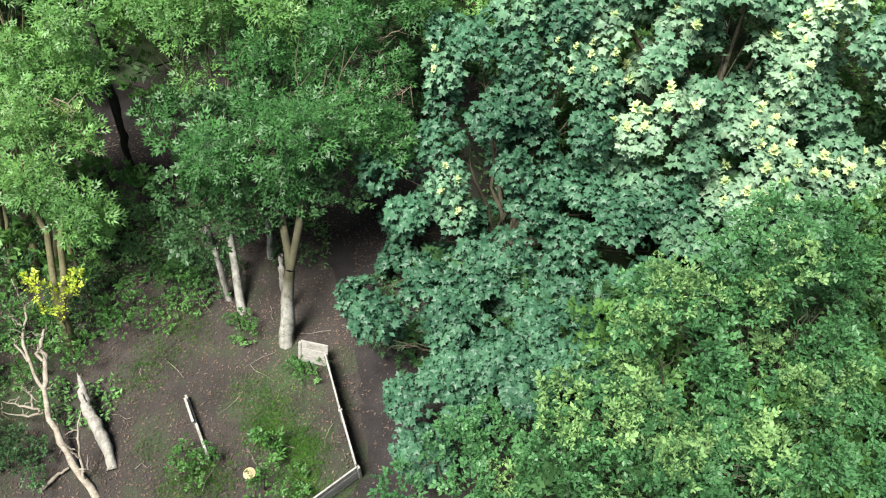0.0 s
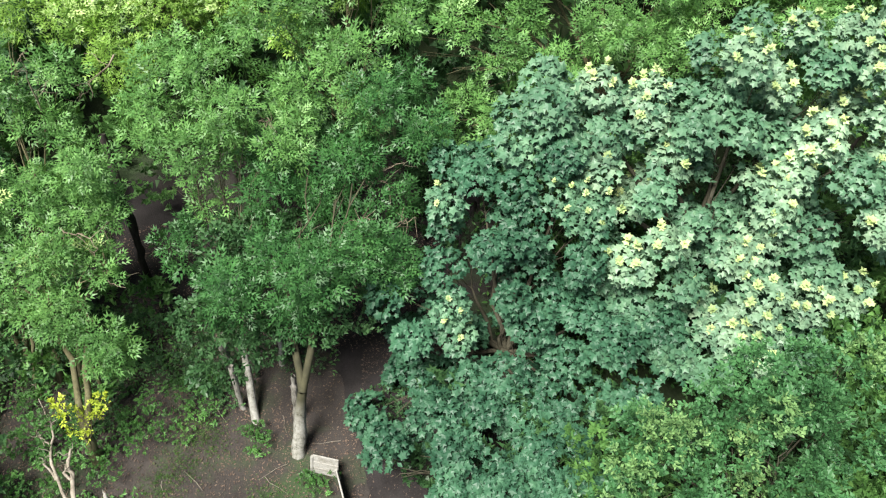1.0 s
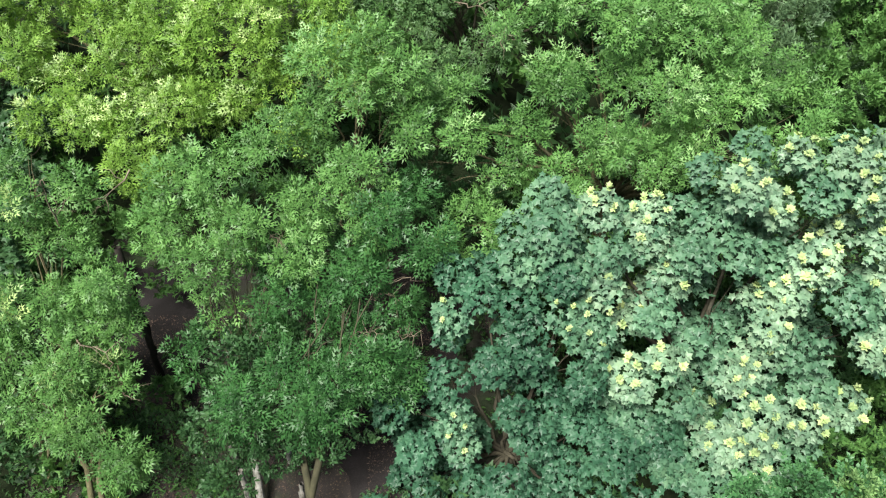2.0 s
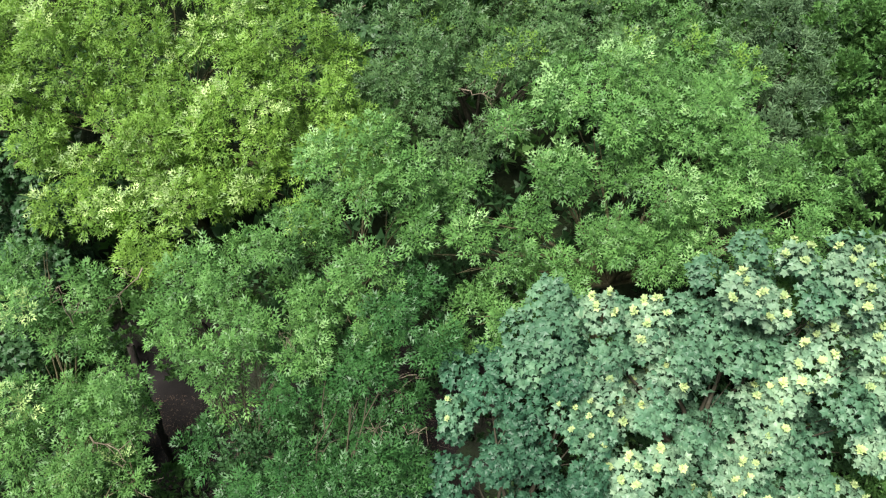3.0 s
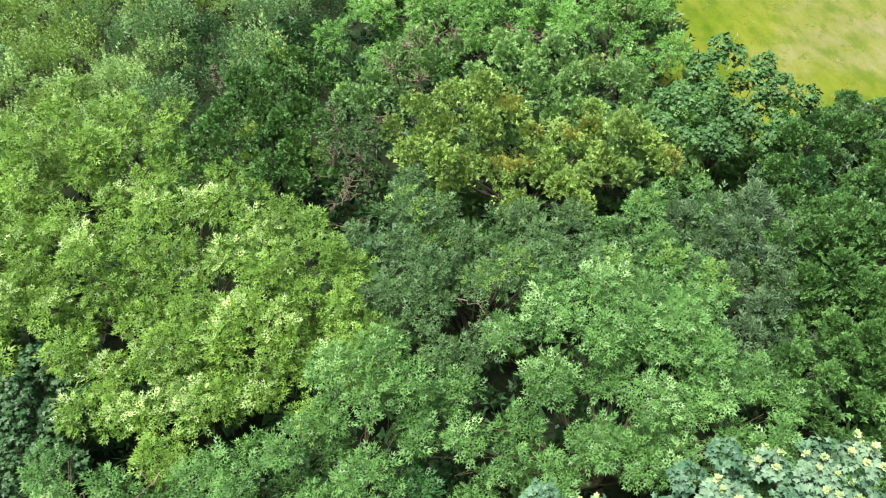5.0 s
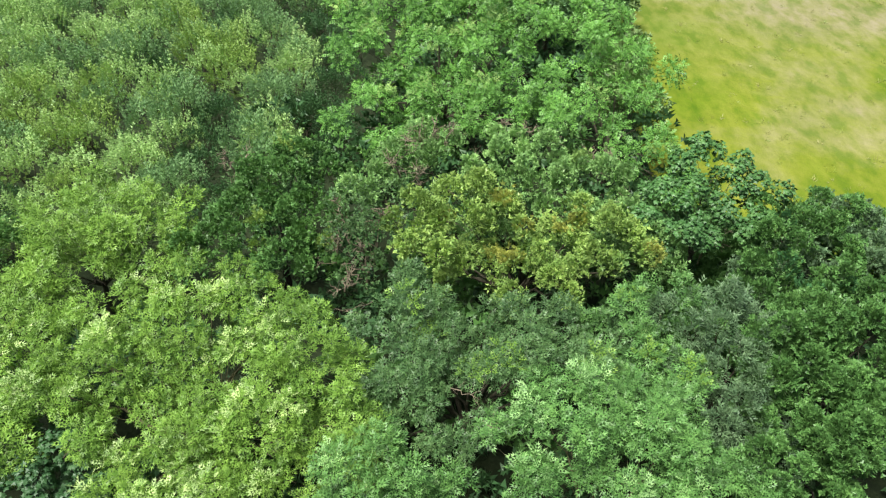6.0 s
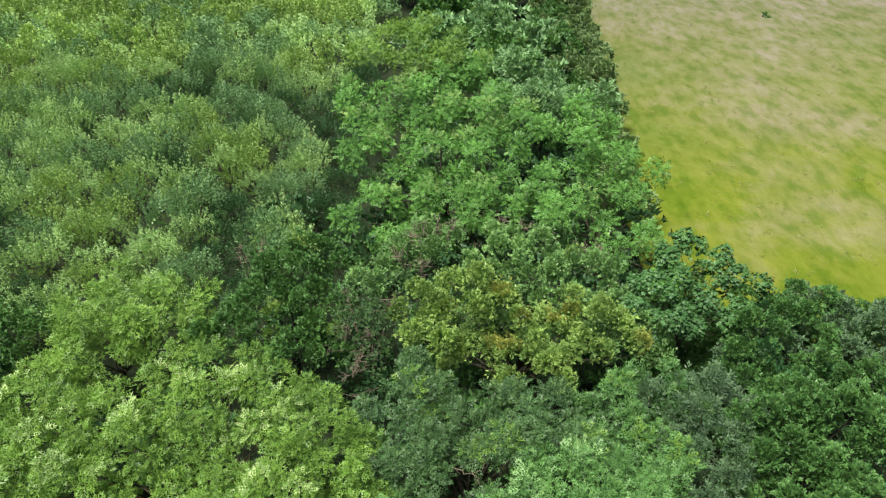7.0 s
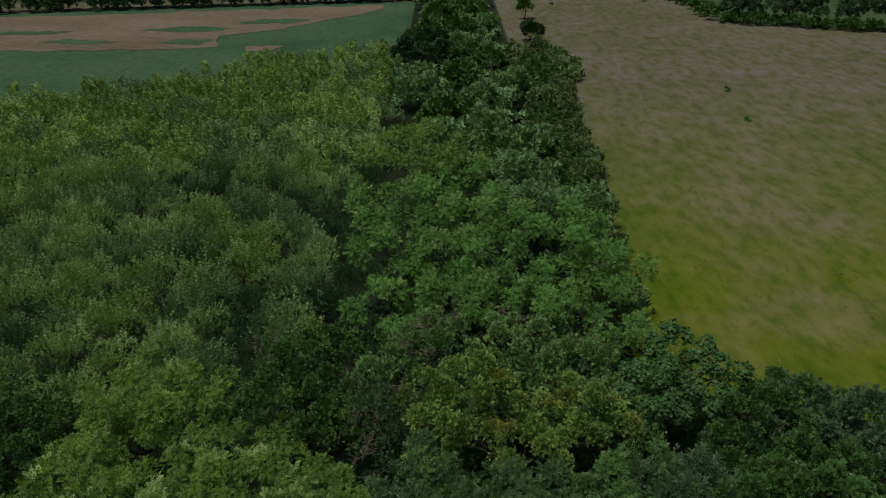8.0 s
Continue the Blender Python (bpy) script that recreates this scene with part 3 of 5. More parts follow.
# dark sheets that stand in for shade on the floor below trees and scrub
sheet("shaded_floor", [(-26, 14.8), (-9.2, 14.8), (-8.4, 15.7), (-7.1, 15.0), (-5.6, 15.9), (-4.1, 15.2), (-2.5, 15.8), (-0.6, 15.0), (1.4, 14.8), (14, 14.8), (19, 24), (16, 32), (12.4, 38), (11.8, 50), (13, 70), (15.5, 98), (9.2, 117), (9, 198), (-6, 198), (-6, 60), (-16, 31), (-26, 31)], 0.02, SHADE_FLOOR, "floor under the trees, dark green with shade put into its colour", "ground", 3.0, 0.05)
sheet("shaded_floor", [(2.2, 3), (14, 3), (14, 14.7), (1.4, 14.7)], 0.02, SHADE_FLOOR, "floor under the sycamores, dark green with shade put into its colour", "ground", 3.0, 0.05)
sheet("shaded_floor", [(-24, 3), (-9.2, 3), (-9.2, 14.7), (-24, 14.7)], 0.02, SHADE_FLOOR, "floor beside the clearing, dark green with shade put into its colour", "ground", 3.0, 0.05)
sheet("scrub_floor", [(-26, 31.1), (-16, 31.1), (-6.1, 60), (-6.1, 112), (-24, 103), (-40, 87), (-68, 75), (-40, 40)], 0.01, SHADE_FLOOR, "floor under the scrub, dark green with shade put into its colour", "ground", 4.0, 0.03)
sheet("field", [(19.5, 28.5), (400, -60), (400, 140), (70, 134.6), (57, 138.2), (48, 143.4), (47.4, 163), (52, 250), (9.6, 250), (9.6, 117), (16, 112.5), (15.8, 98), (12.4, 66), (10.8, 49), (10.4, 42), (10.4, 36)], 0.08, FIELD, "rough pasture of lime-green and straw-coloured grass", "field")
sheet("reed_bed", ragged([(-110, 110), (-65, 115.5), (-42, 117), (-34, 119), (-36, 127), (-27, 133), (-14, 150), (-12, 158), (-60, 146), (-110, 134)], 3.0, 1.1), 0.05, REED, "tan bed of dry reeds", "reed bed")
sheet("reed_patch", ragged([(-29, 116), (-25.5, 117), (-24.5, 120), (-30, 119.5)], 1.0, 0.3), 0.05, REED, "small tan patch of dry reeds", "reed bed")
sheet("marsh", [(-150, 70), (-40, 88), (-24, 104), (-6.2, 113), (-6.2, 162), (-21, 161.5), (-150, 140)], 0.0, MARSH, "level marsh of blue-green sedge", "marsh")
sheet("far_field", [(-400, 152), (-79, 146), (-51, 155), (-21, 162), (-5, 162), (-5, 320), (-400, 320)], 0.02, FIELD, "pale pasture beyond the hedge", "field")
sheet("track", ragged([(-2.5, 3.0), (-2.9, -4.0), (-3.6, -14.0), (-1.4, -14.0), (-0.7, -4.0), (-0.3, 3.0), (-0.35, 5.2), (-0.5, 7.5), (-0.3, 10.2), (0.6, 13.0), (2.0, 16.0), (0.8, 16.4), (-1.4, 12.6), (-2.6, 11.0), (-4.4, 12.2), (-6.4, 14.0), (-8.4, 14.6), (-8.2, 11.4), (-6.2, 10.4), (-4.2, 10.9), (-2.6, 9.6), (-1.75, 7.8), (-1.55, 6.3), (-1.25, 4.9)], 0.16, 0.11), 0.03, PATH_SOIL, "dark trodden earth path between the trees", "path", 0.7, 0.02)
for k, outline in enumerate([[(-62, 121), (-54, 120), (-50, 122.5), (-58, 124)], [(-50, 131), (-40, 130), (-34, 133.5), (-44, 135)], [(-36, 138), (-27, 138), (-24, 142), (-32, 142)], [(-72, 127), (-63, 127.5), (-60, 130), (-70, 130)], [(-44, 121), (-38, 120), (-36, 124), (-41, 124.5)]]):
    sheet("sedge_patch", ragged(outline, 1.0, 0.65, 20 + k), 0.09, MARSH, "green sedge growing among the dry reeds", "marsh")

# ---- the trees of the wood, one by one ----
add_tree("sycamore", "large blue-green sycamore with pale young leaf tips", "tree",
         [(5.74, 12.99, 5.11, 0.69), (4.19, 12.33, 4.39, 0.79), (6.84, 12.69, 4.58, 0.98), (7.88, 12.94, 4.98, 0.78), (5.39, 12.04, 4.04, 0.89), (7.14, 11.71, 3.75, 0.9), (3.68, 11.53, 3.66, 0.8), (5.34, 11.04, 3.22, 0.8), (6.67, 10.73, 2.87, 0.91), (7.97, 10.89, 3.02, 0.9), (4.28, 10.38, 2.39, 1.11), (5.51, 9.74, 2.18, 0.71), (6.3, 9.46, 1.77, 0.92), (7.39, 9.77, 2.12, 0.81), (5.21, 8.99, 1.46, 0.82), (6.33, 8.75, 1.43, 0.61), (2.04, 12.08, 4.2, 0.74), (2.89, 12.35, 4.58, 0.59), (8.1, 11.84, 3.95, 0.8)],
         "palmate", SYCAMORE_PALE, BARK, 21, base=(4.9, 10.6), girth=0.22, density=0.9, size=0.15, tips=1.8, tip_material=YOUNG, upper_material=SYCAMORE_TOP_LIT, lean=0.6)
add_tree("sycamore", "dark blue-green sycamore with dense broad leaves", "tree",
         [(0.75, 11.38, 3.51, 0.8), (1.85, 11.05, 3.22, 0.8), (2.4, 10.55, 2.78, 0.81), (0.87, 10.55, 2.78, 0.81), (0.32, 10.01, 2.4, 0.71), (1.21, 9.56, 1.84, 0.92), (-0.34, 9.47, 2.01, 0.61), (0.1, 8.87, 1.25, 0.92), (1.55, 8.86, 1.25, 0.92), (2.76, 9.21, 1.55, 0.92), (3.55, 8.77, 1.18, 0.92), (-0.24, 8.04, 0.65, 0.82), (1.22, 8.13, 0.73, 0.82), (2.33, 8.48, 1.02, 0.82), (2.38, 11.53, 3.9, 0.5), (-0.95, 7.86, 0.75, 0.45)],
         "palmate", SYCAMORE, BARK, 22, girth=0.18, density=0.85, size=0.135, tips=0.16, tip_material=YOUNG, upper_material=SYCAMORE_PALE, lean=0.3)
add_tree("sycamore", "low young sycamore leaning over the path", "tree",
         [(-0.19, 6.8, 1.82, 0.6), (0.74, 6.58, 1.66, 0.68), (1.56, 6.52, 1.57, 0.76), (0.09, 5.5, 1.19, 0.59), (1.09, 5.87, 1.25, 0.76), (2.02, 6.27, 1.63, 0.51), (-0.8, 6.41, 1.78, 0.34), (-0.19, 5.05, 1.08, 0.42)],
         "palmate", SYCAMORE, BARK, 23, girth=0.1, size=0.125, tips=0.15, tip_material=YOUNG, upper_material=SYCAMORE_PALE, lean=0.2, density=1.3)
add_tree("oak", "yellow-green oak with small dense leaves", "tree",
         [(5.92, 3.93, 1.31, 0.57), (5.09, 3.79, 1.14, 0.57), (4.64, 6.18, 2.78, 0.45), (6.68, 7.39, 3.25, 0.46), (5.07, 4.9, 1.79, 0.51), (5.98, 7.26, 3.29, 0.53), (4.84, 6.75, 3.33, 0.59), (6.45, 6.65, 3.26, 0.52), (5.65, 6.25, 2.91, 0.66), (3.37, 6.23, 2.58, 0.59), (4.21, 6.03, 2.63, 0.65), (6.37, 5.64, 2.29, 0.58), (5.18, 5.52, 2.09, 0.65), (6.31, 4.77, 1.69, 0.58), (5.38, 4.59, 1.61, 0.64)],
         "spray", OAK, BARK, 24, girth=0.08, density=1.7, size=0.17, tips=2.4, tip_material=OAK_PALE)
add_tree("oak", "small yellow-green oak beside the sycamore", "tree",
         [(3.28, 5.49, 3.04, 0.45), (2.58, 3.99, 2.05, 0.5), (3.55, 3.73, 1.83, 0.56), (2.2, 4.77, 2.6, 0.38), (2.37, 5.24, 2.33, 0.5), (3.27, 5.14, 2.24, 0.63), (4.16, 4.97, 2.43, 0.57), (2.84, 4.51, 2.18, 0.63), (3.81, 4.32, 2.11, 0.69), (4.45, 4, 2.05, 0.56), (2.02, 4.26, 1.69, 0.5)],
         "spray", OAK, BARK, 25, girth=0.08, density=1.7, size=0.17, tips=2.4, tip_material=OAK_PALE)
add_tree("oak", "low oak bush under the sycamore edge", "tree",
         [(0.99, 3.85, 1.32, 0.52), (0.33, 3.83, 1.42, 0.45), (-0.34, 4.27, 1.68, 0.29), (1.75, 3.85, 1.02, 0.52), (0.75, 4.56, 1.63, 0.52), (1.25, 4.2, 1.16, 0.52), (0.16, 4.16, 1.84, 0.39), (1.68, 4.56, 2.08, 0.33)],
         "spray", OAK, BARK, 26, girth=0.05, density=1.6, size=0.165, tips=1.0, tip_material=OAK_PALE)
add_tree("ash_tree", "green ash with feathery leaves in the middle of the wood", "tree",
         [(-2.57, 15.3, 5.52, 0.93), (-3.25, 14.54, 5.05, 0.83), (-1.9, 14.81, 5.25, 0.83), (-2.58, 13.63, 4.4, 0.83), (-1.46, 13.69, 4.53, 0.72), (-1.11, 14.75, 5.37, 0.62), (-2.13, 12.83, 4, 0.62), (-1.67, 15.54, 5.77, 0.82)],
         "pinnate", ASH, BARK_GREEN, 27, girth=0.13, density=1.0, size=0.25, tips=0.6, tip_material=ASH_YOUNG, lean=0.8)
add_tree("ash_tree", "round-headed green ash above the clearing", "tree",
         [(-5.61, 13.36, 4.21, 0.83), (-4.6, 13.45, 4.27, 0.83), (-5.17, 12.54, 3.62, 0.83), (-3.93, 12.72, 3.75, 0.83), (-4.39, 11.99, 3.23, 0.83), (-5.07, 11.74, 3.22, 0.62), (-3.49, 12.44, 3.8, 0.52), (-4.17, 11.28, 2.89, 0.62)],
         "pinnate", ASH, BARK_TWO, 28, base=(-3.89, 7.95), girth=0.075, density=1.0, size=0.25, tips=0.6, tip_material=ASH_YOUNG)
add_tree("ash_tree", "forked ash with drooping crown beside the fence", "tree",
         [(-1.01, 12.71, 3.75, 0.83), (-2.59, 12.1, 3.24, 0.93), (-1.95, 11.92, 3.35, 0.55), (-2.93, 11.15, 2.65, 0.83), (-1.3, 11.4, 3.09, 0.5), (-1.35, 10.7, 2.44, 0.5), (-2.6, 10.57, 2.31, 0.73), (-3.95, 10.6, 2.26, 0.83), (-4.62, 10.73, 2.5, 0.62), (-1.13, 10.28, 2.36, 0.41), (-2.95, 9.7, 2.9, 0.75), (-2.2, 9.5, 3.1, 0.7), (-3.6, 9.8, 2.8, 0.65), (-2.6, 10.3, 3.4, 0.75), (-1.7, 9.9, 2.9, 0.55)],
         "pinnate", ASH_SHADED, BARK_TWO, 29, base=(-2.96, 7.3), girth=0.125, density=1.0, size=0.25, tips=0.12, tip_material=OAK_TIP, fork_at=(-2.72, 8.0, 1.5), stems=((-2.95, 9.5, 3.0), (-2.2, 9.4, 3.1)))
add_tree("ash_tree", "broad green ash with feathery leaves behind the sycamore", "tree",
         [(1.99, 16.56, 5.05, 1.01), (3.23, 17.22, 5.41, 1.02), (4.35, 17.74, 5.77, 0.91), (2.46, 15.66, 4.63, 0.89), (3.54, 15.22, 4.15, 1.23), (4.9, 15.93, 4.63, 1.12), (5.91, 16.88, 5.23, 1.01), (6.47, 15.79, 4.63, 1.01), (7.29, 15, 4.28, 0.89), (6.08, 14.93, 4.15, 1), (4.37, 14.41, 3.86, 1), (1.96, 14.59, 4.04, 0.89), (2.43, 13.79, 3.74, 0.66), (5.34, 14.44, 4.04, 0.78), (0.64, 15.2, 4.46, 0.78), (0.63, 14.28, 3.86, 0.89), (-0.45, 14.88, 4.28, 0.78), (0.62, 13.2, 3.32, 0.77), (7.5, 14.3, 4.04, 0.67)],
         "pinnate", ASH, BARK_GREEN, 30, girth=0.2, density=1.0, size=0.25, tips=0.55, tip_material=ASH_YOUNG, lean=0.8)
add_tree("ash_tree", "tall bright yellow-green ash with pale tips", "tree",
         [(-7.37, 22.08, 5.5, 1.17), (-5.56, 21.53, 5.33, 1.15), (-9.92, 21.43, 5.19, 1.29), (-11.28, 20.58, 4.9, 1.27), (-8.39, 20.74, 4.96, 1.27), (-6.15, 20.07, 4.73, 1.25), (-4.35, 20.34, 4.93, 1.12), (-3.37, 19.39, 4.58, 1.1), (-10, 19.61, 4.56, 1.24), (-8.41, 19.1, 4.46, 1.09), (-4.94, 18.68, 4.21, 1.22), (-3, 18.05, 4.06, 1.07), (-11.24, 19.12, 4.46, 1.09), (-7.05, 18.91, 4.48, 0.95), (-7.49, 17.93, 4, 1.07), (-8.15, 16.75, 3.4, 1.17), (-6.21, 16.92, 3.66, 0.91), (-8.75, 15.98, 3.32, 0.77), (-7.04, 15.76, 3.14, 0.89), (-10.22, 17.72, 4.09, 0.8), (-5.69, 16.06, 3.46, 0.64), (-2.24, 17.14, 3.85, 0.79), (-5.2, 17.75, 3.7, 0.95), (-4.15, 16.9, 3.3, 0.85), (-6.6, 17.9, 3.8, 0.8)],
         "pinnate", ASH_LIGHT, BARK_GREEN, 31, girth=0.22, density=1.0, size=0.25, tips=1.5, tip_material=ASH_TIP, lean=0.8)
add_tree("ash_tree", "slender light green ash with thin pale stems", "tree",
         [(-8.45, 13.67, 4.75, 0.61), (-7.73, 12.92, 4.46, 0.51), (-8.28, 12.92, 4.46, 0.51), (-7.99, 11.98, 3.85, 0.7), (-6.98, 11.68, 3.7, 0.7), (-8.15, 11.22, 3.4, 0.8), (-7.36, 10.71, 3.21, 0.7), (-8.3, 10.3, 3.06, 0.59)],
         "pinnate", ASH, BARK_GREEN, 32, base=(-8.2, 8.85), girth=0.09, density=1.0, size=0.23, tips=1.0, tip_material=ASH_TIP)
add_tree("ash_tree", "light green ash forked low beside the clearing", "tree",
         [(-6.62, 10.45, 3.2, 0.5), (-7.09, 9.88, 2.7, 0.79), (-7.83, 9.67, 2.66, 0.69), (-6.75, 9.4, 2.62, 0.5), (-8, 8.86, 2.37, 0.49), (-6.5, 8.75, 2.3, 0.42), (-7.36, 10.71, 3.21, 0.7)],
         "pinnate", ASH, BARK_GREEN, 50, base=(-6.95, 7.15), girth=0.115, density=1.0, size=0.23, tips=0.3, tip_material=ASH_TIP, fork_at=(-6.95, 7.42, 0.8), stems=((-7.3, 9.1, 2.7), (-6.6, 9.0, 2.7)))
add_tree("ash_tree", "grey-green ash with twiggy open crown", "tree",
         [(-1.05, 22.25, 5.02, 0.9), (-1.84, 21.41, 4.68, 0.88), (0.08, 21.16, 4.38, 1.17), (1.36, 21.6, 4.67, 1.03), (2.33, 21.51, 4.83, 0.74), (0.38, 20.06, 3.9, 1.15), (-0.87, 20.22, 3.97, 1.15), (1.63, 20.05, 3.9, 1.15), (3.71, 20.73, 4.41, 0.87), (4.25, 21.5, 4.83, 0.74), (4.75, 20.14, 4.05, 1.01), (2.58, 20.27, 4.2, 0.86), (-0.7, 18.73, 3.29, 1.12), (-1.79, 19.53, 3.86, 0.85), (-2.35, 17.78, 3.11, 0.69), (0.67, 18.64, 3.45, 0.84)],
         "pinnate", ASH_GREY, BARK, 33, girth=0.16, density=1.0, size=0.27, lean=0.6, tips=0.3, tip_material=ASH_LIGHT)
add_tree("ash_tree", "slim green ash at the back of the wood", "tree",
         [(6.21, 21.9, 4.81, 1.04), (5.35, 21.24, 4.58, 0.88), (6.93, 22.44, 5.3, 0.75), (6.37, 20.43, 3.95, 1.16), (5.54, 19.87, 3.95, 0.72), (7.31, 20.34, 4.11, 0.87), (6.7, 19.07, 3.4, 0.85)],
         "pinnate", ASH, BARK, 34, girth=0.12, size=0.27, lean=0.4, tips=0.3, tip_material=ASH_LIGHT)
add_tree("willow", "grey-green willow with fine leaves", "tree",
         [(8.65, 21.72, 4.53, 1.04), (7.87, 21.97, 4.79, 0.9), (9.42, 21.39, 4.44, 0.89), (8.52, 20.55, 3.9, 0.88), (7.9, 20.65, 4.07, 0.73), (9.45, 20.23, 3.81, 0.73), (8.87, 19.34, 3.1, 0.87), (9.75, 18.86, 2.66, 1.01)],
         "narrow", GREY_WILLOW, BARK, 35, girth=0.12, density=1.3, size=0.26)
add_tree("hawthorn", "mid-green hawthorn thicket at the wood edge", "tree",
         [(10.92, 21.08, 4.19, 1.17), (12.07, 21.86, 4.61, 1.04), (10.16, 20.36, 4.08, 0.87), (11.5, 20.17, 3.7, 1.3), (10.36, 19.13, 3.22, 1.27), (11.47, 18.55, 2.95, 1.26), (9.61, 17.42, 2.48, 1.1), (10.85, 16.88, 2.2, 1.09), (10.6, 17.91, 2.83, 0.97)],
         "spray_tri", MID, BARK_DARK, 36, girth=0.14, density=1.6, size=0.155)
add_tree("oak", "dense mid-green oak beside the pasture", "tree",
         [(11.47, 25.21, 4.43, 1), (10.87, 24.6, 3.99, 0.99), (12.34, 24.9, 4.21, 0.99), (13.45, 25.2, 4.43, 0.99), (12.12, 26.15, 5.08, 1), (13.41, 26.3, 5.19, 1.01), (11.17, 23.96, 3.65, 0.82), (13.52, 24.24, 3.87, 0.82), (12.42, 23.95, 3.65, 0.82), (13.87, 26.84, 5.82, 0.67), (11.82, 26.53, 5.6, 0.67)],
         "spray_tri", MID, BARK, 37, girth=0.16, density=1.6, size=0.155, tips=0.3, tip_material=OAK)
# lower ash crown: dark leaf colour stands in for the shade there
add_tree("ash_tree", "lower ash crown over the clearing, drooping leaves darkened to stand for shade", "tree",
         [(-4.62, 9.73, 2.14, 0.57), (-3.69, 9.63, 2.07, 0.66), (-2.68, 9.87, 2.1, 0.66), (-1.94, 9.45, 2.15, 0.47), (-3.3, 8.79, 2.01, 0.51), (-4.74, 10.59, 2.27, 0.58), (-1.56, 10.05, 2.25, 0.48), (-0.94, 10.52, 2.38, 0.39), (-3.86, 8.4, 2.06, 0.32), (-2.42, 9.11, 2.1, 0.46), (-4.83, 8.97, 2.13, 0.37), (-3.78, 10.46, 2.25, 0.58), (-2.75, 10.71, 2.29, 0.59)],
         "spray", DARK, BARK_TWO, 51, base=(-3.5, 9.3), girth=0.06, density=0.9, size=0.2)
add_tree("oak", "dense dark green oak in the wood corner", "tree",
         [(11.7, 22.12, 4.1, 1.2), (13.6, 23.4, 4.44, 1.23), (13.67, 21.4, 3.78, 1.34), (11.55, 19.74, 3.27, 1.29), (12.86, 18.9, 2.99, 1.26), (10.55, 20.52, 3.74, 0.99), (11.35, 18.36, 2.9, 1.09), (14.67, 23.14, 4.49, 1.05)],
         "spray_tri", MID, BARK, 52, girth=0.16, density=1.4, size=0.155)
add_tree("hawthorn", "grey-green thorn tree in the wood corner", "tree",
         [(12.9, 26.57, 4.14, 1.17), (14.71, 26.96, 4.45, 0.98), (16.08, 26.6, 4.14, 1.17), (11.38, 25.26, 3.66, 0.95), (13.45, 25.33, 3.56, 1.14), (15.16, 25.49, 3.76, 0.95), (11.56, 24.1, 3.07, 0.93), (17.23, 26.18, 3.95, 1.16), (17.36, 24.63, 3.06, 1.31)],
         "spray_tri", GREY_WILLOW, BARK_DARK, 53, girth=0.14, density=1.4, size=0.155)
add_tree("ash_tree", "bright green ash at the edge of the scrub", "tree",
         [(-14.19, 21.9, 3.87, 1.3), (-13.31, 21.85, 3.96, 1.14), (-13.6, 19.84, 3.83, 1.37), (-12.34, 19.16, 3.93, 1.19), (-12.75, 17.56, 3.96, 1.13), (-13.06, 20.42, 3.99, 1.09), (-14.79, 20.92, 3.89, 1.26), (-14.08, 18.77, 3.85, 1.32)],
         "pinnate", ASH_LIGHT, BARK_GREEN, 54, girth=0.14, density=1.0, size=0.32, tips=0.5, tip_material=ASH_TIP)
add_tree("sycamore", "dark green young sycamore in the thicket", "tree",
         [(-11.3, 17.48, 2.67, 0.93), (-10.28, 16.56, 2.69, 0.9), (-10.83, 15.69, 2.7, 0.88), (-11.83, 16.56, 2.69, 0.9), (-9.93, 14.96, 2.85, 0.61), (-11.17, 14.4, 2.72, 0.84), (-9.26, 16.8, 2.9, 0.52), (-10.64, 12.68, 2.69, 0.91)],
         "palmate", DARK, BARK, 55, girth=0.1, density=0.6, size=0.16)
add_tree("sycamore", "young sycamore with open stems beside the pasture", "tree",
         [(9.54, 28.33, 6.09, 1.04), (10.45, 27.95, 5.95, 0.86), (8.91, 27.39, 5.38, 1.03), (10.74, 27.02, 5.24, 0.86), (8.65, 26.28, 4.64, 0.85), (7.97, 27.19, 5.35, 0.86), (10.13, 26.21, 4.73, 0.68), (11.34, 27.37, 5.79, 0.52)],
         "palmate", SYCAMORE_GREEN, BARK, 38, girth=0.12, density=0.75, size=0.15)
add_tree("oak", "broad oak with yellowing olive-green leaves", "tree",
         [(-0.97, 26.35, 5.43, 1), (0.66, 26.39, 5.34, 1.17), (-0.25, 25.3, 4.58, 1.16), (1.18, 24.83, 4.25, 1.15), (2.28, 25.9, 5.01, 1.16), (3.7, 25.32, 4.48, 1.32), (5.33, 25.62, 4.7, 1.32), (4.02, 24.17, 3.91, 0.98), (6.37, 24.9, 4.45, 0.99), (2.6, 24.43, 4.22, 0.82), (5.19, 26.31, 5.43, 1), (-1.15, 25.36, 4.87, 0.83)],
         "spray_tri", OAK_YELLOW, BARK, 39, girth=0.22, density=1.5, size=0.155, tips=0.45, tip_material=OAK_GOLD)
add_tree("hawthorn", "grey-green thorn tree with pale flower heads", "tree",
         [(-1.42, 29.62, 5.81, 0.97), (0.26, 29.26, 5.49, 1.15), (2.36, 29.56, 5.49, 1.35), (3.59, 28.93, 5.16, 1.34), (5.43, 28.54, 4.95, 1.33), (1.51, 28.44, 5.06, 1.14), (6.39, 27.49, 4.51, 1.13), (7.32, 26.5, 4.08, 0.93), (8.25, 25.78, 3.64, 0.92), (4.37, 27.87, 4.73, 1.13), (-2.82, 28.14, 5.05, 0.95), (2, 26.9, 3.6, 1.2), (4, 26.6, 3.5, 1.2), (0.2, 27, 3.5, 1.1), (5.6, 26, 3.3, 1.1)],
         "spray_tri", THORN_GREEN, BARK, 40, girth=0.18, density=1.45, size=0.155, tips=0.25, tip_material=OAK_TIP)
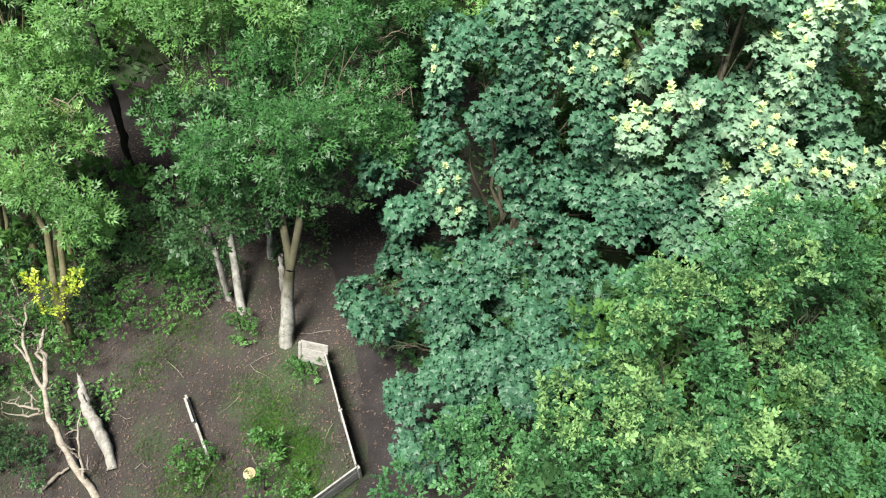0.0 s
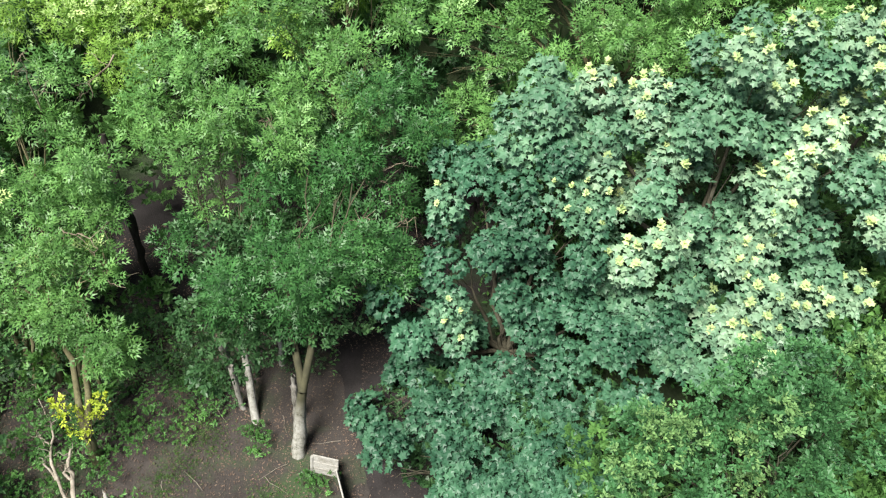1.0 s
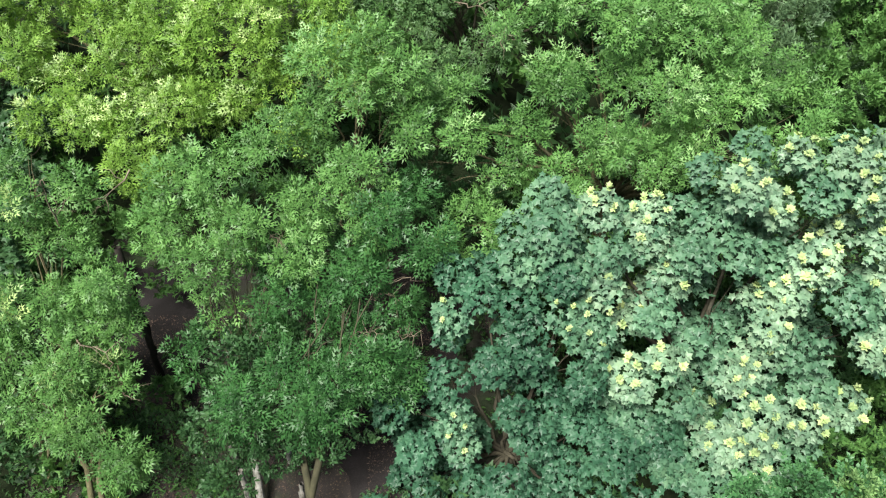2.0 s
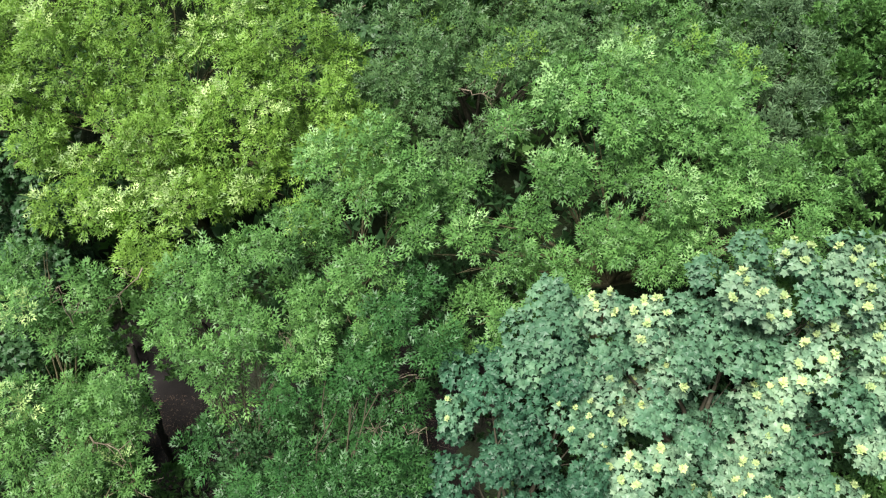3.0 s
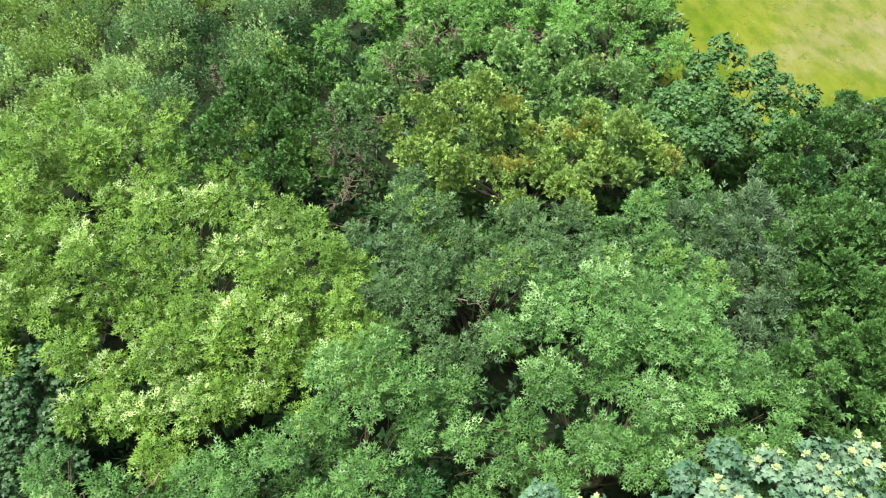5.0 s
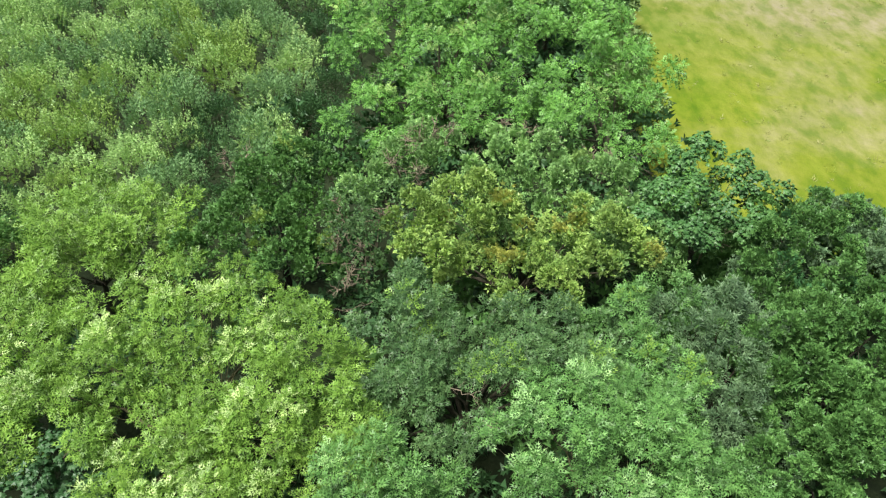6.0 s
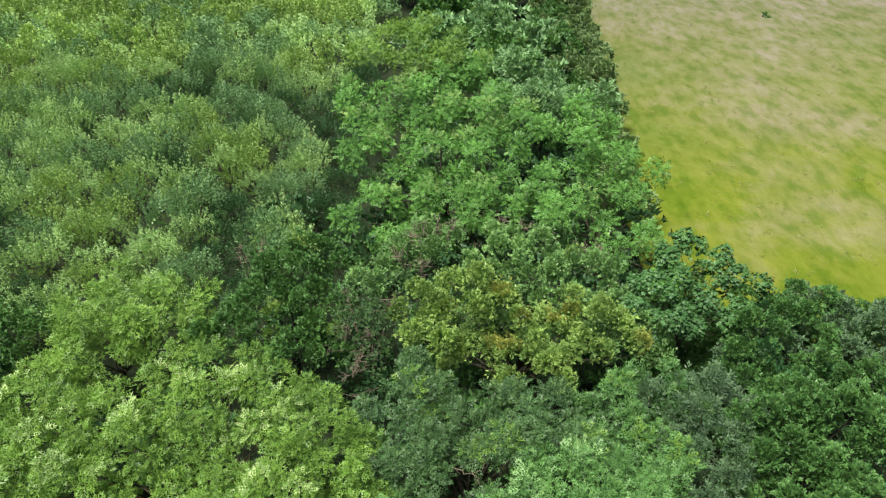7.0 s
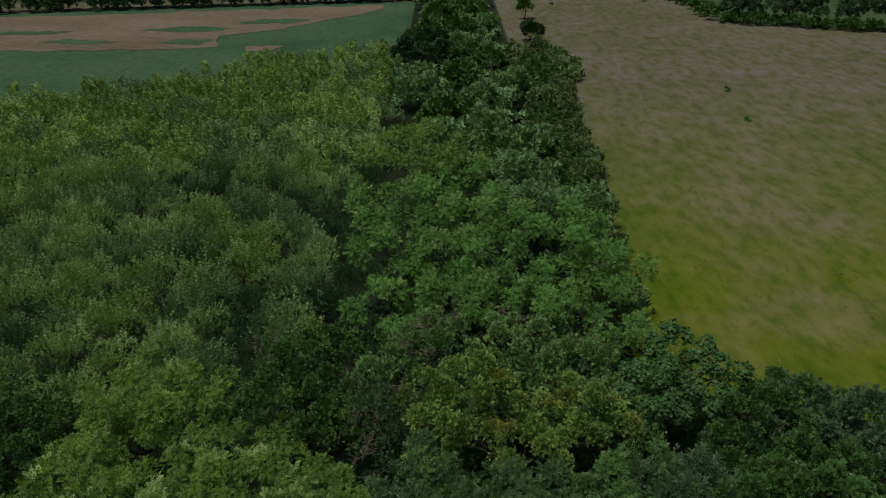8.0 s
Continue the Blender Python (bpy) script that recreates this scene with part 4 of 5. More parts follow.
add_tree("hawthorn", "half-bare twiggy thorn tree", "tree",
         [(-3.35, 27, 4.88, 0.92), (-2.51, 26.22, 4.48, 0.91), (-3.68, 25.96, 4.49, 0.73), (-2.86, 25.21, 4.09, 0.72), (-2.16, 27.42, 5.07, 0.93)],
         "spray", ASH_GREY, TWIG, 41, girth=0.1, density=0.55, size=0.17)
add_tree("hawthorn", "olive-green round thorn tree beside the scrub", "tree",
         [(-5.79, 30.39, 5.21, 1.19), (-4.86, 29.5, 4.78, 1.18), (-6.54, 29.27, 4.68, 1.18), (-7.51, 28.42, 4.24, 1.16), (-5.17, 28.09, 3.92, 1.35), (-6.57, 27.41, 3.7, 1.15), (-8.02, 27.4, 3.7, 1.15), (-5.86, 26.46, 3.16, 1.13), (-8.73, 26.43, 3.16, 1.13), (-4.64, 26.41, 3.27, 0.94)],
         "spray_tri", MID, BARK_DARK, 42, girth=0.16, density=1.5, size=0.155, tips=0.4, tip_material=OAK_YELLOW)
add_tree("ash_tree", "low bright green ash at the scrub edge", "tree",
         [(-14.71, 27.89, 4, 1.34), (-13.32, 28.22, 4.35, 1.15), (-12.54, 27.35, 3.65, 1.33), (-11.38, 27.86, 4.11, 1.15), (-14.13, 26.97, 3.41, 1.33), (-10.8, 26.59, 3.28, 1.13), (-14.77, 25.91, 2.7, 1.31), (-13.15, 25.87, 2.81, 1.12), (-15.5, 25.33, 2.45, 1.12), (-10.13, 27.81, 4.22, 0.96)],
         "pinnate", ASH_LIGHT, BARK, 43, girth=0.12, density=1.0, size=0.32)
add_tree("ash_tree", "large domed green ash in the tree belt", "tree",
         [(-0.85, 43.2, 7.13, 1.61), (-2.55, 41.82, 6.36, 1.85), (0.89, 41.52, 6.2, 1.84), (-3.88, 39.76, 5.57, 1.54), (-0.8, 39.57, 5.27, 1.79), (2.26, 39.3, 5.11, 1.79), (3.72, 40.81, 6.04, 1.57), (-2.95, 37.52, 4.17, 1.75), (-0.23, 37.28, 4.01, 1.74), (2.19, 36.51, 3.54, 1.73), (4.15, 38.08, 4.63, 1.51), (-3.69, 35.86, 3.37, 1.47), (-1.81, 35.38, 3.05, 1.46), (4.86, 36.12, 3.66, 1.23), (1.5, 43.54, 7.43, 1.35), (-4.86, 41.98, 6.81, 1.32)],
         "pinnate_far", ASH_FAR, BARK, 44, girth=0.25, density=1.0, size=0.33, tips=0.7, tip_material=OAK_TIP)
add_tree("ash_tree", "deep green ash hanging over the pasture edge", "tree",
         [(6.63, 37.41, 6.22, 1.34), (7.85, 36.55, 5.75, 1.44), (5.74, 36.16, 5.75, 1.19), (6.93, 35.12, 5.06, 1.41), (8.37, 34.3, 4.72, 1.28), (7.48, 33.02, 4.03, 1.26), (8.7, 32.75, 3.96, 1.14), (5.57, 33.97, 4.65, 1.16), (9.08, 35.84, 5.74, 0.95), (9.3, 31.48, 3.46, 0.79), (7.06, 38.94, 7.12, 1)],
         "pinnate_far", ASH_FAR, BARK, 45, girth=0.2, density=1.0, size=0.33, tips=0.3, tip_material=OAK_TIP)
add_tree("hawthorn", "grey-green bush in the tree belt", "bush",
         [(4.72, 52.19, 4.16, 1.48), (6.31, 50.29, 4.19, 1.43), (7.25, 46.75, 4.32, 1.2), (3.43, 48.4, 4.3, 1.24), (5.28, 46.77, 4.24, 1.35), (9.15, 48.48, 4.3, 1.24)],
         "spray", WILLOW, BARK, 46, girth=0.1, density=0.9, size=0.32)
add_tree("lime_tree", "bright green round lime tree in the belt", "tree",
         [(-2.27, 57.25, 6.03, 1.36), (-0.16, 56.64, 5.59, 1.35), (-3.93, 56.52, 5.7, 1.16), (-1.4, 55.67, 4.74, 1.53), (1.09, 55.46, 4.7, 1.34), (-5.16, 55.88, 5.25, 1.15), (-3.05, 55.14, 4.65, 1.14)],
         "pinnate_far", ASH_LIGHT, BARK, 47, girth=0.16, density=1.0, size=0.34)
add_tree("holm_oak", "very dark round tree in the belt", "tree",
         [(-3.8, 95.76, 5.23, 1.36), (-2.15, 97.56, 5.11, 1.57), (-4.53, 89.42, 5.34, 1.16), (-2.64, 89.56, 5.18, 1.45), (-0.76, 92.57, 5.32, 1.2)],
         "spray_far", DARK, BARK_DARK, 48, girth=0.16, density=2.2, size=0.36)
add_tree("hawthorn", "dark clumped hawthorn in the belt", "tree",
         [(3.24, 95, 4.43, 1.35), (5.09, 91.93, 4.52, 1.2), (1.84, 91.85, 4.53, 1.19), (3.67, 89.02, 4.48, 1.28)],
         "spray_far", MID, BARK_DARK, 49, girth=0.14, density=2.2, size=0.36)
add_tree("hawthorn", "mid-green thorn thicket beside the scrub", "tree",
         [(-17.6, 24.2, 2.8, 1.5), (-18.8, 26.4, 2.9, 1.5), (-20.2, 28.4, 2.6, 1.5), (-17, 27.8, 2.8, 1.3), (-19.4, 24, 2.2, 1.4), (-21.4, 26.2, 2.2, 1.5), (-18.2, 22.2, 2.4, 1.4), (-22.4, 29.2, 2.2, 1.4)],
         "spray_tri", MID, BARK_DARK, 56, girth=0.12, density=1.3, size=0.155)
add_tree("hawthorn", "dark green thorn thicket at the field corner", "tree",
         [(16.4, 28.2, 2.4, 1.4), (18, 28.6, 2.3, 1.4), (19.6, 29, 2.1, 1.3), (17.2, 26.2, 2.9, 1.5), (19.2, 26.6, 2.6, 1.5), (15.2, 29.6, 2.2, 1.2), (18, 30.2, 1.7, 1.1), (20.8, 27.6, 2.2, 1.3), (17.6, 23.8, 3, 1.6), (20, 24.4, 2.8, 1.5)],
         "spray_tri", MID, BARK_DARK, 57, girth=0.12, density=1.3, size=0.155)

# ---- dark undergrowth below the trees ----
def open_ground(x, y):
    """The clearing, the path and what lies outside the wood."""
    clearing = -8.4 < x < -0.2 and y < (10.4 if x > -5.4 else 9.2 if x > -6.9 else 6.9)
    path = -2.6 < x < 0.6 and y < 12.5
    hollow = -8.4 < x < -4.0 and 10.0 < y < 13.4
    return clearing or path or hollow


rng = np.random.RandomState(5)
count = 0
for gx in np.arange(-14, 15, 2.4):
    for gy in np.arange(3.0, 58, 2.4):
        x, y = gx + rng.uniform(-0.7, 0.7), gy + rng.uniform(-0.7, 0.7)
        if open_ground(x, y) or (y > 31.5 and x > 10.2) or (y > 42 and (x < -8 or x > 11)) or (x < -9 and y > 25) or (-7.5 < x < -4.2 and y > 31):
            continue
        tall = rng.uniform(1.3, 2.4) + (0.8 if y > 20 else 0)
        add_tree("undergrowth_bush", "dark green elder bush in the shade of the trees", "bush", random_lobes(rng, x, y, tall, 1.1, 1.1, 0.4, 5, 0.85), "spray_tri" if y < 16 else "spray_far", DARK if rng.rand() < 0.6 else MID, BARK_DARK, 900 + count, girth=0.05, density=0.45 if y < 16 else 0.2, size=0.185 if y < 16 else 0.41, limbs=False, group="undergrowth")
        count += 1
for k, (x, y, tall) in enumerate([(9.0, 23.6, 2.6), (10.0, 25.4, 2.8), (8.4, 25.6, 2.6), (11.2, 26.8, 2.6), (9.2, 28.4, 2.6), (10.6, 29.6, 2.2), (9.6, 31.6, 2.2), (8.6, 33.4, 2.4), (10.4, 27.6, 2.4), (11.8, 28.6, 2.2), (10.2, 30.6, 2.2), (11.6, 30.4, 1.8), (12.6, 29.4, 1.8), (11.0, 33.0, 1.6)]):
    add_tree("elder_bush", "leafy green elder bush below the young sycamore", "bush", random_lobes(rng, x, y, tall, 1.2, 1.2, 0.5, 6, 0.85), "spray_tri", MID, BARK_DARK, 980 + k, girth=0.05, density=0.6, size=0.2, limbs=False, group="elder bushes by the pasture")
for k, (x, y, tall) in enumerate([(8.6, 6.4, 1.7), (9.6, 7.8, 1.8), (8.4, 8.8, 1.8), (10.4, 9.8, 1.9), (7.6, 5.0, 1.4), (9.4, 5.2, 1.6)]):
    add_tree("undergrowth_bush", "dark green elder bush beside the oaks", "bush", random_lobes(rng, x, y, tall, 1.1, 1.1, 0.4, 6, 0.85), "spray_tri", MID, BARK_DARK, 960 + k, girth=0.05, density=0.5, size=0.2, limbs=False, group="undergrowth")
# ground ivy and brambles round the clearing
for k, (x, y, r, mat) in enumerate([(-7.55, 6.7, 0.22, IVY), (-7.65, 5.2, 0.4, DARK), (-5.35, 8.2, 0.5, IVY), (-6.2, 9.5, 0.55, DARK), (-5.2, 9.2, 0.5, DARK), (-6.9, 6.9, 0.3, IVY), (-7.0, 4.9, 0.35, DARK), (-3.73, 7.7, 0.28, IVY), (-2.75, 6.75, 0.14, IVY),
                                    (-2.4, 6.7, 0.16, IVY), (-4.25, 4.75, 0.3, IVY), (-2.82, 4.6, 0.3, IVY), (-1.0, 7.9, 0.5, DARK), (-0.8, 7.2, 0.35, DARK), (-4.6, 8.9, 0.4, DARK), (-6.0, 7.7, 0.45, IVY), (-6.9, 8.2, 0.5, DARK), (-7.9, 7.6, 0.55, IVY), (-5.0, 10.2, 0.5, DARK), (-3.2, 9.6, 0.4, DARK), (-7.2, 10.0, 0.5, DARK), (-8.6, 6.2, 0.5, IVY), (-3.6, 10.0, 0.45, DARK)]):
    lo = [(x + rng.uniform(-r, r) * 0.8, y + rng.uniform(-r, r) * 0.8, 0.1 + 0.1 * rng.rand(), r * rng.uniform(0.45, 0.7)) for _ in range(6)]
    add_tree("bramble", "low sprawling bramble on the woodland floor", "bush", lo, "spray", mat, BARK_DARK, 1100 + k, girth=0.012, density=2.4, size=0.09, limbs=False, group="brambles round the clearing")
# unseen trees added behind the clearing to block light and shade it
for k, (x, y, top) in enumerate([(-13.0, 1.0, 6.5), (-9.6, -2.6, 7.0), (-6.0, -4.2, 6.8), (-2.6, -4.6, 7.2), (-11.8, 4.6, 6.0), (-14.5, -4.0, 7.0), (1.2, -3.6, 6.6)]):
    add_tree("ash_tree", "unseen green ash added on the near side to shade the clearing", "tree", random_lobes(rng, x, y, top, 1.9, 1.9, 2.6, 9, 1.1), "pinnate", ASH, BARK_GREEN, 1150 + k, girth=0.13, density=0.4, size=0.5)

# ---- the rest of the tree belt, seen only from afar ----
rng = np.random.RandomState(11)
belt = [(-1.5, 64.0, 5.0, 2.6, WILLOW), (2.8, 60.5, 5.2, 2.6, MID), (5.6, 56.5, 4.8, 2.4, WILLOW), (3.2, 68.0, 5.2, 2.6, WILLOW), (6.6, 64.0, 4.8, 2.5, WILLOW), (0.0, 72.5, 5.4, 2.6, MID), (4.0, 76.5, 5.4, 2.7, WILLOW),
        (-2.2, 79.0, 5.6, 2.8, WILLOW), (1.2, 83.5, 5.8, 2.6, MID), (-3.6, 86.0, 5.0, 2.6, WILLOW), (6.2, 83.0, 4.6, 2.4, WILLOW), (1.4, 98.0, 5.6, 2.8, WILLOW), (-2.2, 106.0, 5.8, 2.8, MID), (4.4, 104.0, 5.4, 2.8, WILLOW), (0.8, 113.0, 5.8, 3.0, MID),
        (4.2, 116.0, 5.6, 2.7, WILLOW), (-1.4, 122.0, 6.0, 3.0, MID), (2.8, 126.0, 6.0, 3.0, MID), (0.2, 134.0, 6.2, 3.2, WILLOW), (3.8, 137.0, 6.0, 2.8, MID), (2.2, 145.0, 6.4, 3.4, MID), (-2.0, 152.0, 6.0, 3.2, WILLOW), (4.2, 156.0, 6.4, 3.0, MID)]
for k, (x, y, top, r, mat) in enumerate(belt):
    add_tree("belt_tree", {MID: "green hawthorn-like tree in the long belt", WILLOW: "grey-green willow in the long belt"}[mat], "tree",
             random_lobes(rng, x, y, top, r, r, 1.4, 9, 1.2), "spray_far", mat, BARK, 300 + k, girth=0.12, density=0.72, size=0.42 + 0.0016 * y, group="trees of the belt", limbs=False)
# low thorn hedge along the field side
for k in range(22):
    y = 42.0 + k * 3.3
    x = 10.2 + 0.045 * (y - 42) + rng.uniform(-0.4, 0.4) - (1.2 if y > 96 else 0)
    add_tree("thorn_bush", "low brownish thorn bush at the field edge", "bush", random_lobes(rng, x, y, rng.uniform(2.6, 3.6), 1.2, 1.8, 0.8, 6, 0.9), "spray_far", THORN, BARK_DARK, 400 + k, girth=0.06, density=1.5, size=0.28, group="thorn hedge", limbs=False)
for k in range(12):
    y = 52.0 + k * 4.4
    add_tree("thorn_bush", "low green thorn bush inside the belt", "bush", random_lobes(rng, 8.6 + 0.03 * (y - 52) + rng.uniform(-0.6, 0.6), y, rng.uniform(3.2, 4.2), 1.7, 2.0, 0.8, 6, 1.0), "spray_far", MID if k % 2 else THORN, BARK_DARK, 450 + k, girth=0.07, density=1.4, size=0.3, group="thorn hedge", limbs=False)
for k, (x, y) in enumerate([(13.6, 98.0), (15.4, 99.5), (14.0, 102.0), (16.0, 103.5), (12.6, 105.0), (15.0, 106.5), (13.4, 109.0), (15.6, 110.0), (11.6, 111.5), (10.4, 108.0), (11.2, 101.0), (9.6, 114.0), (9.0, 104.5), (8.6, 98.5)]):
    add_tree("thorn_bush", "low olive thorn bush at the field corner", "bush", random_lobes(rng, x, y, rng.uniform(1.2, 1.7), 1.6, 1.8, 0.2, 6, 0.7), "spray_far", THORN, BARK_DARK, 470 + k, girth=0.06, density=0.62, size=0.5, group="thorn hedge", limbs=False)
# lone bushes in the pasture
add_tree("field_bush", "round dark green bush standing alone in the pasture", "bush", random_lobes(rng, 13.0, 123.4, 2.7, 1.6, 1.4, 0.9, 9, 0.8), "spray_far", DARK, BARK_DARK, 501, girth=0.12, density=1.5, size=0.5)
add_tree("field_bush", "slender small tree standing alone in the pasture", "tree", random_lobes(rng, 14.0, 143.4, 3.2, 0.7, 0.7, 1.3, 6, 0.55), "spray_far", MID, BARK_DARK, 502, girth=0.1, density=1.5, size=0.5)
for k, (x, y) in enumerate([(33.9, 94.9), (20.4, 158.8), (39.4, 163.6), (32.2, 82.6)]):
    add_tree("field_tussock", "small dark rush tussock in the pasture", "tussock", random_lobes(rng, x, y, 0.4, 0.2, 0.12, 0.05, 3, 0.17), "spray_far", MID, BARK_DARK, 520 + k, girth=0.03, density=2.0, size=0.3, limbs=False, group="tussocks in the pasture")
# the far hedge and its taller trees on the field's other side
hedge_line = [(46.2, 166, 1.5), (47.2, 160, 1.5), (47.6, 154, 1.6), (47.6, 148, 1.6), (47.8, 143.2, 1.7), (49.4, 141, 1.5), (52.0, 139.8, 1.4), (54.8, 138.6, 1.4), (57.8, 137.8, 1.3), (61.0, 136.6, 1.3), (64.2, 135.6, 1.3), (67.4, 134.8, 1.3), (70.6, 134.2, 1.3), (74.0, 133.8, 1.3)]
for k, (x, y, top) in enumerate(hedge_line):
    add_tree("hedge_bush", "low green bush of the far field hedge", "bush", random_lobes(rng, x, y, top, 2.1, 0.9, 0.3, 9, 0.7), "spray_far", MID, BARK_DARK, 540 + k, girth=0.06, density=1.2, size=0.45, limbs=False, group="far field hedge")
for k, (x, y, top, r) in enumerate([(49.8, 142.4, 4.6, 1.2), (52.2, 141.4, 5.0, 1.5), (57.0, 140.4, 4.4, 1.5), (59.8, 139.4, 5.2, 1.6), (62.8, 138.2, 5.0, 1.5), (67.8, 136.8, 5.6, 1.7), (70.6, 136.2, 6.0, 1.8), (73.8, 135.8, 5.8, 1.8), (78.0, 136, 6.0, 2.0)]):
    add_tree("far_willow", "tall grey-green willow behind the far hedge", "tree", random_lobes(rng, x, y, top, r, r, 1.6, 10, 1.0), "spray_far", GREY_WILLOW, BARK, 560 + k, girth=0.16, density=1.3, size=0.5, limbs=False, group="willows behind the far hedge")
for k in range(30):
    x = -86 + k * 2.9
    y = 147.5 + (x + 79) * 0.235 if x < -10 else 163.7 - 0.1 * x
    add_tree("hedge_bush", "dark bush of the hedge beyond the reed bed", "bush", random_lobes(rng, x, y, rng.uniform(2.0, 3.0), 2.1, 1.4, 0.3, 7, 1.0), "spray_far", DARK, BARK_DARK, 600 + k, girth=0.06, density=0.35, size=0.8, limbs=False, group="hedge beyond the reed bed")

# ---- scrub of sallow and young birch on the wet side ----
def dome_shoots(rng, x, y, top, spread, n, lift=0.8):
    """Feet and ways of n upright shoots over a rounded bush."""
    a, q = rng.uniform(0, 6.28, n), np.sqrt(rng.uniform(0, 1, n))
    lump = 0.2 * np.sin(3 * a + rng.uniform(0, 6)) * q + rng.normal(0, 0.13, n)
    z = top * (np.clip(1.02 - q * q, 0, 1) ** 0.7 * 0.55 + 0.38 + lump) - 0.2
    p = np.stack([x + spread * q * np.cos(a), y + spread * q * np.sin(a), np.maximum(z, 0.1)], -1)
    w = unit(np.stack([np.cos(a) * q * 0.75, np.sin(a) * q * 0.75, np.full(n, lift + 0.3)], -1) + rng.normal(0, 0.2, (n, 3)))
    return p, w


def plume_shoots(rng, x, y, top, spread, n):
    """The same for a young birch: a soft pointed plume."""
    h = rng.uniform(0.08, 1.0, n) ** 0.8
    a, q = rng.uniform(0, 6.28, n), np.clip(1.12 - h, 0.06, 1) ** 0.75 * rng.uniform(0.45, 1.25, n)
    p = np.stack([x + spread * q * np.cos(a), y + spread * q * np.sin(a), h * top], -1)
    w = unit(np.stack([np.cos(a) * 0.55, np.sin(a) * 0.55, np.full(n, 0.8)], -1) + rng.normal(0, 0.25, (n, 3)))
    return p, w


def shoot_mesh(shape, p, w, rng, size, mat):
    v, f = scatter(shape, p, w, unit(rng.normal(0, 0.5, p.shape) + np.array([0, -0.6, 0.5])), size * rng.uniform(0.7, 1.3, len(p)))
    return mesh_of("crown", v, f, mat)


def shrub_proto(name, label, mat, seed, spread, top, plume=False):
    r = np.random.RandomState(seed)
    root = new(name)
    tagged(root, label, "shrub", "scrub of the wet ground")
    stems = []
    for k in range(5):
        e = np.array([r.uniform(-0.5, 0.5) * spread, r.uniform(-0.5, 0.5) * spread, top * 0.75])
        stems.append(tube(bend((e[0] * 0.12, e[1] * 0.12, -0.1), e, 5, 0.0, r, 0.06), np.linspace(0.035, 0.008, 5), 5))
    part("trunk", mesh_of("trunk", *joined(stems), BARK, True), root)
    if plume:
        p, w = plume_shoots(r, 0, 0, top, spread, 300)
    else:
        p, w = dome_shoots(r, 0, 0, top, spread, 260)
    part("crown", shoot_mesh(SHOOT, p, w, r, 0.31, mat), root)
    return root


def inside_scrub(x, y):
    far = 82.0 + (x + 48) * 0.66 if x < -24 else 102.0 + (x + 24) * 0.6
    near = 31.5 if x > -9 else 30.5 + 0.05 * (x + 9)
    right = -5.0 - max(0.0, 0.03 * (46 - y)) if y < 60 else (-5.8 if y < 92 else -6.5)
    return near < y < far and x < right and x > -(10 + 0.62 * y)


protos = [shrub_proto("sallow_shrub", "grey-green sallow shrub with upright shoots", SALLOW, 701, 1.4, 2.4), shrub_proto("sallow_shrub", "silvery sallow shrub in dense scrub", WILLOW, 702, 1.4, 2.3),
          shrub_proto("sallow_shrub", "yellowish-green sallow shrub in dense scrub", SALLOW_YELLOW, 703, 1.35, 2.45), shrub_proto("young_birch", "slim yellow-green young birch above the scrub", SALLOW_YELLOW, 704, 0.85, 3.0, True),
          shrub_proto("sallow_shrub", "dark green sallow shrub in dense scrub", DARK, 705, 1.4, 2.1), shrub_proto("sallow_shrub", "rounded sallow shrub with pale tips", SALLOW, 706, 1.5, 2.5)]
places = []
rng = np.random.RandomState(77)
for gx in np.arange(-80, -4, 2.0):
    for gy in np.arange(30, 116, 2.0):
        x, y = gx + rng.uniform(-0.8, 0.8), gy + rng.uniform(-0.8, 0.8)
        if inside_scrub(x, y):
            mound = 0.95 + 0.3 * noise.noise(Vector((x * 0.2, y * 0.2, 5.0)))
            wild = noise.noise(Vector((x * 0.1, y * 0.1, 9.0))) + (y - 70) / 40 + 0.012 * (-20 - x)
            drift = noise.noise(Vector((x * 0.13, y * 0.13, 2.0))) * 0.8 + rng.normal(0, 0.24)
            if x > -8.2 and y < 62:
                kind = 4
            elif wild < 0.0:
                kind = 4 if drift < -0.32 else 1 if drift < -0.05 else 0 if drift < 0.2 else 5 if drift < 0.38 else 2
            else:
                kind = 1 if drift < -0.3 else 5 if drift < -0.12 else 3 if drift < 0.3 else 2
            places.append((y, x, kind, rng.uniform(0, 360), mound * rng.uniform(0.8, 1.2)))
places.sort()
for k, (y, x, kind, turn, s) in enumerate(places[:300]):
    m = pose(x, y, 0, 0, 0, turn) @ Matrix.Diagonal((s ** 0.5, s ** 0.5, s * rng.uniform(0.9, 1.1), 1))
    if k < 6:
        protos[k].matrix_basis = m
    else:
        copy_thing(protos[kind], m)
# the scrub further off, where single shrubs can no longer be told apart
for tone, mats in ((0, SALLOW), (1, SALLOW_YELLOW), (2, WILLOW)):
    ps, ws = [], []
    for y, x, kind, turn, s in places[300:]:
        if (kind in (2, 3)) == (tone == 1) and (tone == 1 or (kind in (1, 4)) == (tone == 2)):
            if kind == 3:
                p, w = plume_shoots(rng, x, y, 3.1 * s, 0.85, 110)
            else:
                p, w = dome_shoots(rng, x, y, 2.35 * s, 1.35, 105)
            ps.append(p)
            ws.append(w)
    me = shoot_mesh(SHOOT_FAR, np.concatenate(ps), np.concatenate(ws), rng, 0.42, mats)
    tagged(part("far_scrub", me), ["grey-green scrub of sallow bushes far off", "yellow-green scrub of young birch far off", "silvery scrub of willow bushes far off"][tone], "scrub", "", "stuff")

